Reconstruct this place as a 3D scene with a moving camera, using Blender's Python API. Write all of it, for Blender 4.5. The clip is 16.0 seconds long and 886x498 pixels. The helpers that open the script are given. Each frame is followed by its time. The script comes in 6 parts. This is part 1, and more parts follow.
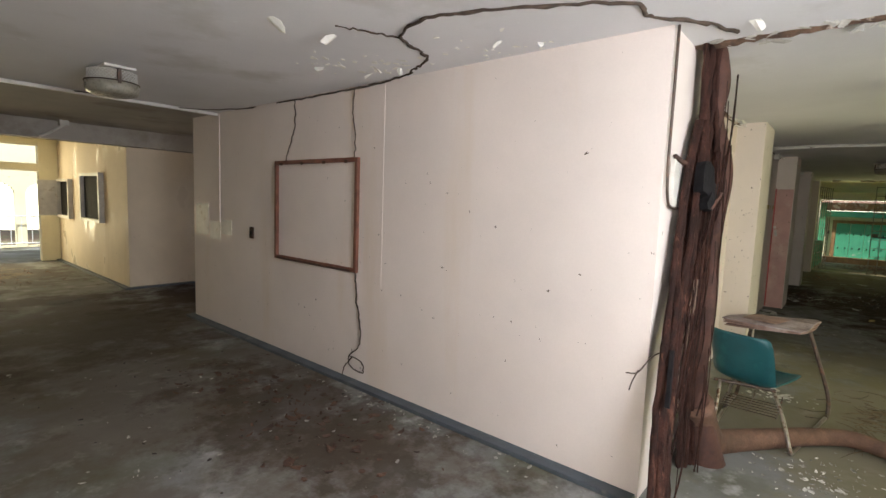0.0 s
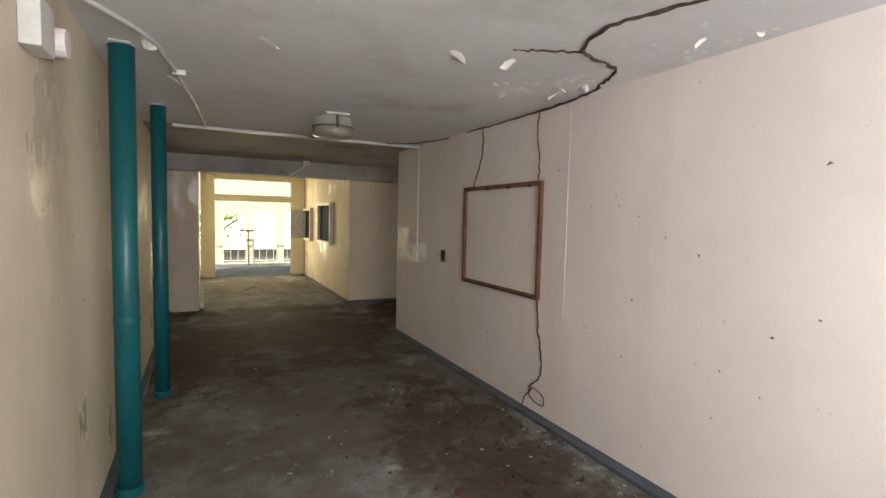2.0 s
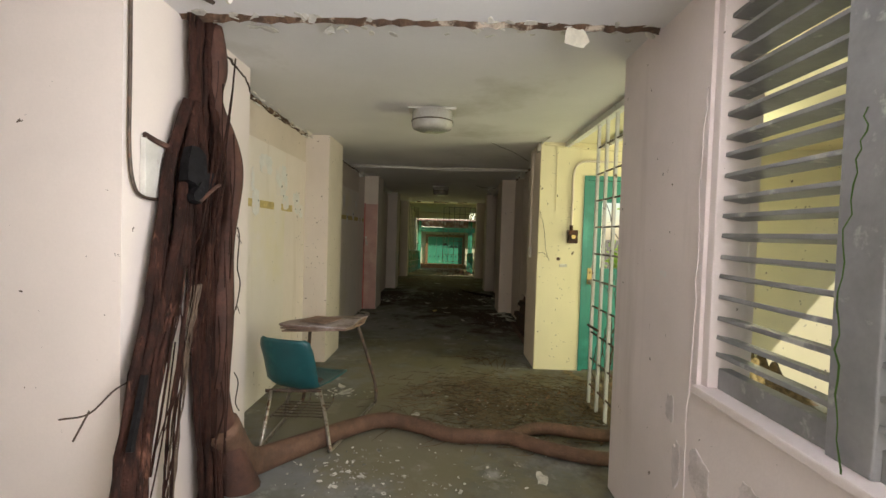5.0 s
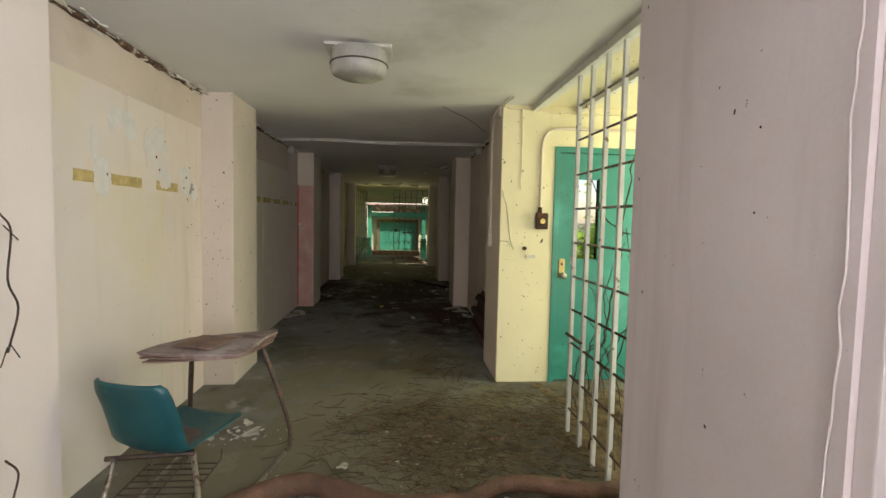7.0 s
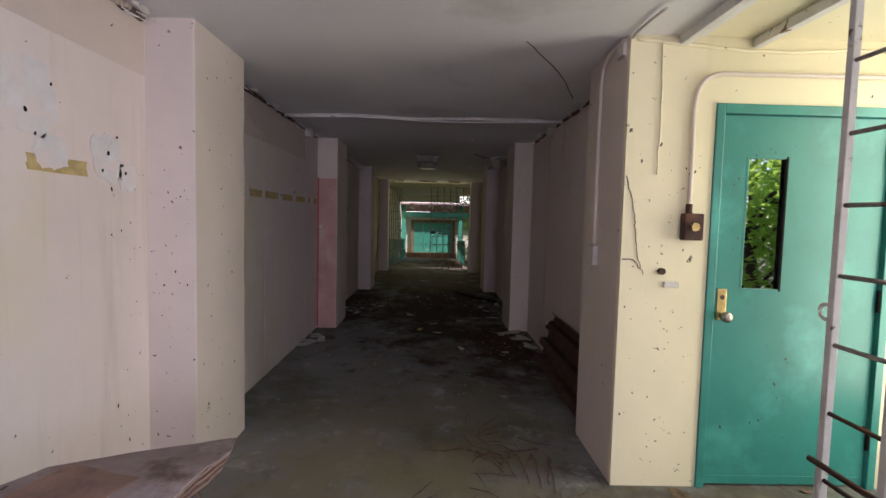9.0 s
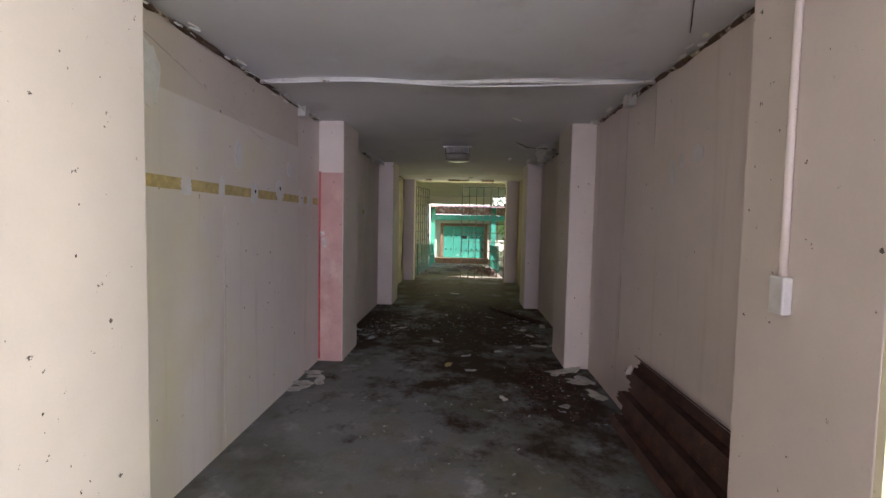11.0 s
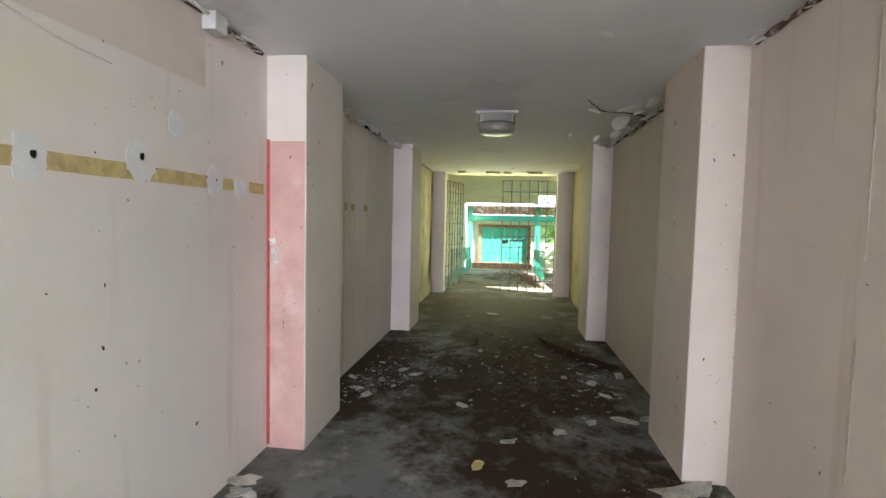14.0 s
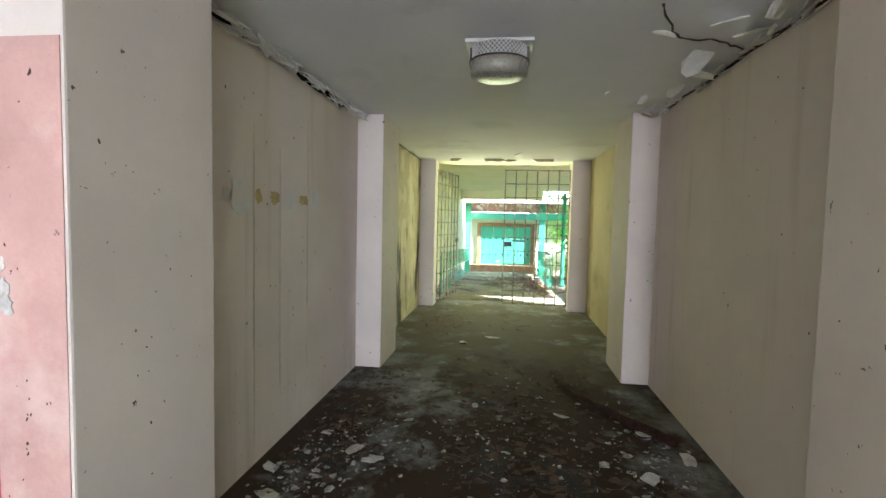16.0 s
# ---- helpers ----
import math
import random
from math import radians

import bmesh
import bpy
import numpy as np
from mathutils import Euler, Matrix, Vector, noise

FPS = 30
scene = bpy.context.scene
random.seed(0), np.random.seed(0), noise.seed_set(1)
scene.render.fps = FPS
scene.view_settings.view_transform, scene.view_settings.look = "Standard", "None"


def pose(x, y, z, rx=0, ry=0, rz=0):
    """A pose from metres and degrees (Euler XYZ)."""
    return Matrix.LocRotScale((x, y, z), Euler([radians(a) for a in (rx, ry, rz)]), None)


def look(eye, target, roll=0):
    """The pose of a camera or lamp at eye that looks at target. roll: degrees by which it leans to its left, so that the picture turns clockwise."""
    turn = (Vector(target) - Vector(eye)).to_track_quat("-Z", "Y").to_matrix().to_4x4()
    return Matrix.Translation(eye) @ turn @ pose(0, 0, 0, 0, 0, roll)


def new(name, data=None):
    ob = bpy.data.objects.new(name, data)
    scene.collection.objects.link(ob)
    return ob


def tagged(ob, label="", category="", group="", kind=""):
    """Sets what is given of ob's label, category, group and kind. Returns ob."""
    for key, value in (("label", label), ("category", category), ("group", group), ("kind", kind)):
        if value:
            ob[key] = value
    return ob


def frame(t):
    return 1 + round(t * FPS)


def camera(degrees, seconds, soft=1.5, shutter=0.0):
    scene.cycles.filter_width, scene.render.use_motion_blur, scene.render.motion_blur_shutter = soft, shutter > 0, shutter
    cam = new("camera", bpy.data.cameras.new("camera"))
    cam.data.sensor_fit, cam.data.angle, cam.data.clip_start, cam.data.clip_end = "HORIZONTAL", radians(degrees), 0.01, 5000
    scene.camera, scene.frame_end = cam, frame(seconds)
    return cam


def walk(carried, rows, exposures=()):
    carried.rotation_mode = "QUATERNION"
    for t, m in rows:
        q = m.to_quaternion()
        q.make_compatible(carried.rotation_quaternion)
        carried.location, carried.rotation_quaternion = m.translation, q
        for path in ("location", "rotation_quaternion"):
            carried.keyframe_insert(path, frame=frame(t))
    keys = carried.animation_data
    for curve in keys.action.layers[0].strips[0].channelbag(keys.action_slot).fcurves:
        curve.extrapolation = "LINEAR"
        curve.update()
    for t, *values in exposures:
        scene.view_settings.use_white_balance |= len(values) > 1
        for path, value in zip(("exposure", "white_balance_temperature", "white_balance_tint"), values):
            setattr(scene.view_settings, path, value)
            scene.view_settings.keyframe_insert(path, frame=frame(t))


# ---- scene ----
cam = camera(85.3, 16.0)
PATH = [
    (0, (0.085, 0.595, 1.522), (1.606, 1.878, 1.325), 2.1),
    (0.5, (0.172, 0.579, 1.548), (1.501, 2.062, 1.364), 1.8),
    (1, (0.196, 0.593, 1.552), (1.356, 2.214, 1.393), 1.5),
    (1.5, (0.21, 0.611, 1.553), (1.227, 2.327, 1.415), 1.4),
    (2, (0.25, 0.63, 1.547), (1.145, 2.414, 1.416), 1.3),
    (2.5, (0.32, 0.606, 1.517), (1.211, 2.392, 1.392), 1.2),
    (3, (0.368, 0.597, 1.499), (1.581, 2.184, 1.379), 1.3),
    (3.5, (0.369, 0.578, 1.439), (2.017, 1.709, 1.362), 2.3),
    (4, (0.528, 0.404, 1.428), (2.418, 1.054, 1.361), 2.1),
    (4.5, (0.655, 0.172, 1.43), (2.632, 0.466, 1.367), 1.8),
    (5, (0.731, 0.05, 1.425), (2.73, 0.066, 1.359), 1.8),
    (5.2, (0.751, 0.018, 1.417), (2.749, -0.045, 1.346), 1.8),
    (7.3, (1.962, -0.064, 1.433), (3.951, -0.237, 1.309), 1.2),
    (7.5, (2.117, -0.018, 1.437), (4.107, -0.177, 1.314), 1.4),
    (8, (2.506, 0.045, 1.459), (4.499, -0.062, 1.332), 1.4),
    (8.5, (2.941, 0.069, 1.452), (4.936, 0.006, 1.328), 1.5),
    (9, (3.313, 0.081, 1.443), (5.308, 0.043, 1.316), 1.4),
    (9.2, (3.449, 0.117, 1.463), (5.443, 0.075, 1.32), 1.3),
    (11.5, (5.044, 0.087, 1.443), (7.037, 0.215, 1.331), 1.2),
    (12, (5.414, 0.067, 1.427), (7.404, 0.23, 1.311), 1.2),
    (12.5, (5.789, 0.037, 1.432), (7.775, 0.246, 1.318), 1.2),
    (13, (6.126, 0.014, 1.435), (8.109, 0.245, 1.321), 1.2),
    (13.5, (6.379, 0.08, 1.444), (8.36, 0.324, 1.327), 1.2),
    (14, (6.67, 0.116, 1.452), (8.65, 0.37, 1.334), 1.3),
    (14.5, (7.056, 0.089, 1.468), (9.036, 0.345, 1.348), 1.4),
    (15, (7.453, 0.119, 1.463), (9.433, 0.373, 1.342), 1.3),
    (15.5, (7.87, 0.138, 1.472), (9.85, 0.393, 1.347), 1.2),
    (16, (8.321, 0.158, 1.453), (10.301, 0.413, 1.328), 1.3),
]
EXPOSURES = [(0, 0.4, 6250, 9), (3.0, 0.3, 6350, 8), (4.0, 0.15, 6600, 8), (5.2, 0.0, 6600, 10), (7.5, 0.2, 6050, 17), (9.0, 0.05, 5500, 36), (11.5, 1.85, 5350, 28), (12.5, 2.5, 5300, 22), (14.0, 2.75, 5300, 16), (16, 3.1, 5200, 14)]
walk(cam, [(t, look(eye, target, roll)) for t, eye, target, roll in PATH], EXPOSURES)

# ---------------------------------------------------------------- world, sun, lights
world = bpy.data.worlds.new("sky")
scene.world = world
world.use_nodes = True
wn = world.node_tree
sky = wn.nodes.new("ShaderNodeTexSky")
sky.sky_type = "NISHITA"
sky.sun_disc = False
SUN_EL, SUN_ROT = radians(45), radians(215)
sky.sun_elevation, sky.sun_rotation = SUN_EL, SUN_ROT
wn.nodes["Background"].inputs["Strength"].default_value = 0.13
wn.links.new(sky.outputs[0], wn.nodes["Background"].inputs["Color"])

sun = new("sun", bpy.data.lights.new("sun", "SUN"))
sun.data.energy, sun.data.angle, sun.data.color = 5.0, radians(0.6), (1.0, 0.94, 0.84)
SUN_FROM = Vector((math.sin(SUN_ROT) * math.cos(SUN_EL), math.cos(SUN_ROT) * math.cos(SUN_EL), math.sin(SUN_EL)))
sun.matrix_world = look(SUN_FROM * 30, (0, 0, 0))


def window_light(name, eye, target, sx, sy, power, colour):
    """Daylight of an opening, as an area lamp in it; the west one is added fill."""
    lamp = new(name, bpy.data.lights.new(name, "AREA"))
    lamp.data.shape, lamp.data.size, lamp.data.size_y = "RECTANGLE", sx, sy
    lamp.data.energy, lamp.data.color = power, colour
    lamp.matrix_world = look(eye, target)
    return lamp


window_light("hall_window_light", (0.95, -0.86, 1.72), (0.95, 3.0, 1.7), 1.7, 1.2, 98, (0.98, 0.97, 1.0))
# fill in an added, unseen west passage; stands in for frontal corridor light
window_light("west_fill_light", (-3.4, 0.05, 1.3), (5.0, 0.1, 1.3), 1.3, 2.2, 98, (1.0, 0.94, 0.86))
window_light("porch_light", (5.2, -2.85, 1.25), (5.5, 1.0, 1.1), 1.05, 2.2, 44, (1.0, 0.97, 0.58))
window_light("garden_light", (2.85, -2.0, 1.3), (5.8, -0.4, 1.2), 1.1, 2.1, 18, (1.0, 0.99, 0.72))
window_light("gate_light", (17.0, 0.2, 1.4), (10.0, 0.2, 0.9), 2.0, 2.0, 6, (1.0, 0.93, 0.40))
window_light("far_door_light", (1.4, 13.1, 1.3), (1.4, 6.0, 0.8), 1.7, 2.0, 40, (1.0, 0.83, 0.48))

# ---------------------------------------------------------------- materials


def mat(name, base, rough=0.8, metal=0.0, spread=0.12, scale=2.0, fine=60.0, bump=0.15, stains=(), blots=(), shine=0.5, gloss=None):
    """A surface with variation at two scales. stains: (colour, scale, from, to, seed) each."""
    m = bpy.data.materials.new(name)
    m.use_nodes = True
    nt = m.node_tree
    bsdf = nt.nodes["Principled BSDF"]
    pos = nt.nodes.new("ShaderNodeNewGeometry").outputs["Position"]

    def nz(sc, detail=4.0, rough_=0.6, shift=0.0, stretch=None):
        n = nt.nodes.new("ShaderNodeTexNoise")
        n.inputs["Scale"].default_value, n.inputs["Detail"].default_value, n.inputs["Roughness"].default_value = sc, detail, rough_
        src = pos
        if shift or stretch:
            mp = nt.nodes.new("ShaderNodeMapping")
            mp.inputs["Location"].default_value = (shift, shift * 1.7, shift * 0.3)
            mp.inputs["Scale"].default_value = stretch or (1, 1, 1)
            nt.links.new(pos, mp.inputs["Vector"])
            src = mp.outputs[0]
        nt.links.new(src, n.inputs["Vector"])
        return n.outputs["Fac"]

    def ramp(src, a, b):
        r = nt.nodes.new("ShaderNodeMapRange")
        r.inputs["From Min"].default_value, r.inputs["From Max"].default_value = a, b
        r.clamp = True
        nt.links.new(src, r.inputs["Value"])
        return r.outputs["Result"]

    def mix(fac, a, b):
        x = nt.nodes.new("ShaderNodeMix")
        x.data_type = "RGBA"
        nt.links.new(fac, x.inputs["Factor"])
        for s, v in (("A", a), ("B", b)):
            sock = [i for i in x.inputs if i.name == s and i.type == "RGBA"][0]
            if isinstance(v, tuple):
                sock.default_value = (*v, 1)
            else:
                nt.links.new(v, sock)
        return [o for o in x.outputs if o.type == "RGBA"][0]

    lo = tuple(max(0.0, c * (1 - spread)) for c in base)
    hi = tuple(min(0.95, c * (1 + spread)) for c in base)
    col = mix(ramp(nz(scale), 0.35, 0.65), lo, hi)
    small = nz(fine, 3.0)
    col2 = nt.nodes.new("ShaderNodeHueSaturation")
    nt.links.new(ramp(small, 0.2, 0.8), col2.inputs["Value"])
    col2.inputs["Fac"].default_value = spread
    nt.links.new(col, col2.inputs["Color"])
    col = col2.outputs[0]
    for colour, sc, a, b, seed, *st in stains:
        col = mix(ramp(nz(sc, 6.0, 0.62, seed, st[0] if st else None), a, b), col, colour)
    for colour, at, size, sc, strength in blots:
        mp = nt.nodes.new("ShaderNodeMapping")
        mp.vector_type = "POINT"
        mp.inputs["Scale"].default_value = (1 / size[0], 1 / size[1], 0.0)
        mp.inputs["Location"].default_value = (-at[0] / size[0], -at[1] / size[1], 0.0)
        nt.links.new(pos, mp.inputs["Vector"])
        ln = nt.nodes.new("ShaderNodeVectorMath")
        ln.operation = "LENGTH"
        nt.links.new(mp.outputs[0], ln.inputs[0])
        sm = nt.nodes.new("ShaderNodeMath")
        sm.operation = "MULTIPLY_ADD"
        sm.inputs[1].default_value = -0.27
        nt.links.new(ln.outputs["Value"], sm.inputs[0])
        nt.links.new(nz(sc, 8.0, 0.7, at[0]), sm.inputs[2])
        rg = ramp(sm.outputs[0], 0.22, 0.36)
        fd = nt.nodes.new("ShaderNodeMath")
        fd.operation = "MULTIPLY"
        fd.inputs[1].default_value = strength
        nt.links.new(rg, fd.inputs[0])
        col = mix(fd.outputs[0], col, colour)
    nt.links.new(col, bsdf.inputs["Base Color"])
    bsdf.inputs["Metallic"].default_value, bsdf.inputs["Specular IOR Level"].default_value = metal, shine
    rr = nt.nodes.new("ShaderNodeMapRange")
    rr.inputs["To Min"].default_value, rr.inputs["To Max"].default_value = max(0.02, rough - 0.12), min(1.0, rough + 0.1)
    nt.links.new(small, rr.inputs["Value"])
    rough_out = rr.outputs["Result"]
    if gloss:
        gl = nt.nodes.new("ShaderNodeMix")
        nt.links.new(ramp(nz(gloss[0], 4.0, 0.6, 6.0, gloss[3]), gloss[1], gloss[1] + 0.06), gl.inputs["Factor"])
        nt.links.new(rough_out, gl.inputs["A"])
        gl.inputs["B"].default_value = gloss[2]
        rough_out = gl.outputs["Result"]
    nt.links.new(rough_out, bsdf.inputs["Roughness"])
    if bump:
        b = nt.nodes.new("ShaderNodeBump")
        b.inputs["Strength"].default_value, b.inputs["Distance"].default_value = bump, 0.01
        nt.links.new(small, b.inputs["Height"])
        nt.links.new(b.outputs[0], bsdf.inputs["Normal"])
    return m


TALL = (1.0, 1.0, 0.12)
SPOTS = ((0.10, 0.07, 0.05), 19.0, 0.70, 0.715, 3.0)
HALL_PAINT = mat("pinkish_cream_wall_paint", (0.73, 0.65, 0.595), 0.72, spread=0.05, scale=0.9, fine=90, bump=0.06,
                 stains=(((0.66, 0.55, 0.44), 1.6, 0.58, 0.8, 5.0, TALL), SPOTS))
BAY_PAINT = mat("dusty_cream_wall_paint", (0.76, 0.67, 0.61), 0.75, spread=0.06, scale=1.1, fine=90, bump=0.06,
                stains=(((0.54, 0.44, 0.35), 2.2, 0.60, 0.85, 9.0, TALL), ((0.56, 0.46, 0.38), 8.0, 0.56, 0.86, 31.0, (1.0, 1.0, 0.06)), ((0.66, 0.60, 0.44), 0.8, 0.58, 0.78, 1.0), SPOTS))
PIER_PAINT = mat("pale_pink_pilaster_paint", (0.665, 0.585, 0.51), 0.72, spread=0.05, scale=1.4, fine=90, bump=0.06,
                 stains=(((0.60, 0.50, 0.40), 2.0, 0.62, 0.85, 12.0, TALL), ((0.10, 0.07, 0.05), 19.0, 0.675, 0.69, 4.0)))
YELLOW_PAINT = mat("pale_yellow_wall_paint", (0.80, 0.735, 0.50), 0.7, spread=0.05, scale=1.4, fine=90, bump=0.06,
                   stains=(((0.58, 0.50, 0.30), 2.0, 0.62, 0.85, 12.0, TALL), ((0.10, 0.07, 0.05), 19.0, 0.67, 0.685, 4.0)))
# mould streaks over a base that holds the gate end's yellow light
MOULD_PAINT = mat("mouldy_yellow_lit_wall_paint", (0.47, 0.40, 0.24), 0.8, spread=0.08, scale=1.4, fine=70, bump=0.1,
                  stains=(((0.60, 0.51, 0.33), 1.8, 0.50, 0.58, 2.0), ((0.20, 0.15, 0.08), 4.0, 0.55, 0.66, 11.0, (1, 1, 0.3)), ((0.05, 0.042, 0.03), 2.4, 0.56, 0.60, 21.0, (1, 1, 0.22))))
CEILING_PAINT = mat("grey_white_ceiling_paint", (0.75, 0.74, 0.745), 0.8, spread=0.05, scale=0.8, fine=70, bump=0.06,
                    stains=(((0.52, 0.50, 0.46), 0.9, 0.56, 0.75, 7.0), ((0.80, 0.80, 0.80), 5.0, 0.70, 0.73, 2.0)))
PASSAGE_PAINT = mat("yellowed_half_gloss_wall_paint", (0.66, 0.56, 0.42), 0.7, spread=0.08, scale=1.0, fine=80, bump=0.06, gloss=(1.8, 0.56, 0.24, (1, 1, 0.5)),
                    stains=(((0.48, 0.38, 0.26), 1.6, 0.58, 0.8, 5.0, TALL), SPOTS))
# dirty paint darkened further: the hall end's shade is in this colour
SHADE_TONED_PAINT = mat("shade_toned_brown_grey_paint", (0.40, 0.37, 0.33), 0.8, spread=0.12, scale=1.2, fine=70, bump=0.1,
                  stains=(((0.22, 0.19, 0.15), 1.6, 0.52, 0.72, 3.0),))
DIRT, PEAT = (0.036, 0.019, 0.011), (0.045, 0.030, 0.018)
CONCRETE = mat("damp_dirty_concrete_floor", (0.215, 0.215, 0.205), 0.82, shine=0.16, spread=0.2, scale=1.3, fine=45, bump=0.2,
               stains=(((0.105, 0.105, 0.072), 1.1, 0.47, 0.66, 4.0), ((0.19, 0.195, 0.195), 1.6, 0.52, 0.72, 23.0), ((0.06, 0.04, 0.028), 1.7, 0.64, 0.76, 15.0),
                       ((0.30, 0.30, 0.28), 2.6, 0.60, 0.74, 8.0), ((0.10, 0.095, 0.08), 6.5, 0.58, 0.75, 27.0), ((0.32, 0.32, 0.305), 4.2, 0.585, 0.70, 41.0), ((0.07, 0.066, 0.048), 2.3, 0.62, 0.72, 43.0), ((0.36, 0.35, 0.32), 34.0, 0.70, 0.72, 6.0)),
               blots=((DIRT, (11.2, -0.15), (3.2, 1.15), 2.2, 0.97), (DIRT, (13.0, 0.0), (2.0, 0.7), 2.6, 0.8), (DIRT, (8.7, -0.75), (1.3, 0.45), 2.6, 0.9), (DIRT, (11.3, 1.45), (1.9, 0.65), 3.0, 0.95),
                      # blot at (5.0, 0.2): the porch's yellow light mixed into the floor's olive-brown
                      (PEAT, (4.8, -1.4), (1.5, 1.3), 2.5, 0.6), ((0.175, 0.155, 0.095), (5.0, 0.2), (2.4, 1.5), 1.6, 0.75), ((0.10, 0.075, 0.05), (1.2, 5.0), (1.6, 3.5), 1.6, 0.6), (DIRT, (1.3, 8.7), (1.5, 0.35), 3.0, 0.9), (PEAT, (1.1, 7.2), (2.0, 2.0), 1.8, 0.7), (DIRT, (3.6, 7.7), (1.6, 1.2), 2.2, 0.9), (PEAT, (1.3, 11.5), (1.3, 2.0), 2.5, 0.85),
                      # blot at (14.9, 0.2): dark olive that tones down the overlit floor before the gate
                      (DIRT, (0.2, 6.6), (0.6, 1.6), 2.5, 0.8), (PEAT, (2.0, 3.3), (0.7, 1.6), 3.0, 0.7), ((0.075, 0.064, 0.032), (14.9, 0.2), (2.4, 1.9), 1.6, 0.9)))
SANDY = mat("sandy_yellow_concrete", (0.42, 0.355, 0.22), 0.85, spread=0.2, scale=1.5, stains=(((0.12, 0.085, 0.05), 1.4, 0.5, 0.62, 5.0), ((0.14, 0.07, 0.04), 9.0, 0.58, 0.64, 9.0)))
EARTH = mat("leaf_strewn_earth", (0.16, 0.11, 0.07), 0.95, spread=0.4, scale=4, fine=30, bump=0.6,
            stains=(((0.10, 0.14, 0.05), 0.6, 0.5, 0.7, 3.0),))
BASE_PAINT = mat("dark_blue_grey_skirting_paint", (0.07, 0.085, 0.10), 0.6, spread=0.2, scale=4, stains=(((0.16, 0.15, 0.14), 6.0, 0.62, 0.75, 3.0),))
TEAL = mat("glossy_teal_paint", (0.036, 0.235, 0.20), 0.35, spread=0.1, scale=2, fine=70, bump=0.05,
           stains=(((0.012, 0.03, 0.03), 28.0, 0.72, 0.74, 5.0), ((0.07, 0.36, 0.32), 2.0, 0.55, 0.75, 11.0)))
TEAL_PIPE = mat("teal_pipe_paint", (0.006, 0.10, 0.112), 0.42, spread=0.1, scale=5, bump=0.05, stains=(((0.5, 0.55, 0.5), 20.0, 0.74, 0.76, 9.0),))
WHITE_METAL = mat("chipped_white_metal_paint", (0.72, 0.71, 0.68), 0.5, spread=0.08, scale=9, bump=0.1, stains=(((0.14, 0.07, 0.04), 14.0, 0.62, 0.68, 3.0),))
RUST = mat("dark_rusty_iron", (0.075, 0.035, 0.024), 0.85, spread=0.4, scale=9, fine=80, bump=0.5, stains=(((0.16, 0.06, 0.03), 7.0, 0.55, 0.7, 3.0),))
RED_STEEL = mat("reddish_rusty_frame", (0.20, 0.075, 0.045), 0.7, spread=0.3, scale=12, bump=0.3)
BARK = mat("dark_red_brown_aerial_root_bark", (0.042, 0.017, 0.012), 0.9, spread=0.5, scale=7, fine=60, bump=0.9, shine=0.2,
           stains=(((0.115, 0.05, 0.032), 9.0, 0.58, 0.74, 3.0, (1, 1, 0.25)), ((0.018, 0.009, 0.007), 30.0, 0.48, 0.60, 8.0, (1, 1, 0.07)), ((0.12, 0.055, 0.036), 45.0, 0.60, 0.70, 4.0, (1, 1, 0.06))))
BARK_LIGHT = mat("brown_living_root_bark", (0.135, 0.072, 0.044), 0.8, spread=0.3, scale=8, fine=70, bump=0.5,
                 stains=(((0.09, 0.045, 0.03), 6.0, 0.56, 0.7, 3.0),))
LOUVRE = mat("weathered_grey_louvre_paint", (0.25, 0.252, 0.262), 0.6, spread=0.15, scale=5, bump=0.1, stains=(((0.45, 0.45, 0.43), 9.0, 0.6, 0.7, 3.0),))
LILAC = mat("peeling_mauve_wall_paint", (0.79, 0.715, 0.715), 0.72, spread=0.06, scale=1.2, fine=80, bump=0.08,
            stains=(((0.52, 0.45, 0.44), 2.0, 0.58, 0.8, 5.0, TALL), ((0.74, 0.72, 0.72), 4.0, 0.68, 0.71, 17.0), SPOTS))

# ---------------------------------------------------------------- mesh helpers


def box(bm, x0, x1, y0, y1, z0, z1, bevel=0.0):
    m = Matrix.LocRotScale(((x0 + x1) / 2, (y0 + y1) / 2, (z0 + z1) / 2), None, (abs(x1 - x0), abs(y1 - y0), abs(z1 - z0)))
    vs = bmesh.ops.create_cube(bm, size=1.0, matrix=m)["verts"]
    if bevel:
        es = list({e for v in vs for e in v.link_edges})
        bmesh.ops.bevel(bm, geom=es, offset=bevel, segments=2, affect="EDGES", profile=0.6)
    return bm


def slab(x0, x1, y0, y1, z0, z1, bevel=0.0):
    return box(bmesh.new(), x0, x1, y0, y1, z0, z1, bevel)


def tube(bm, points, radii, sides=10, flat=1.0, caps=True):
    """A pipe through the points, with a radius at each; flat squeezes it along y."""
    pts = [Vector(p) for p in points]
    if not isinstance(radii, (list, tuple)):
        radii = [radii] * len(pts)
    rings, up = [], None
    for i, p in enumerate(pts):
        d = (pts[min(i + 1, len(pts) - 1)] - pts[max(i - 1, 0)]).normalized()
        if up is None:
            up = d.orthogonal().normalized()
        up = (up - d * up.dot(d)).normalized()
        side = d.cross(up)
        ring = []
        for k in range(sides):
            a = 2 * math.pi * k / sides
            o = (up * math.cos(a) + side * math.sin(a)) * radii[i]
            o.y *= flat
            ring.append(bm.verts.new(p + o))
        rings.append(ring)
    for a, b in zip(rings, rings[1:]):
        for k in range(sides):
            bm.faces.new((a[k], a[(k + 1) % sides], b[(k + 1) % sides], b[k]))
    if caps:
        bm.faces.new(rings[0][::-1]), bm.faces.new(rings[-1])
    return bm


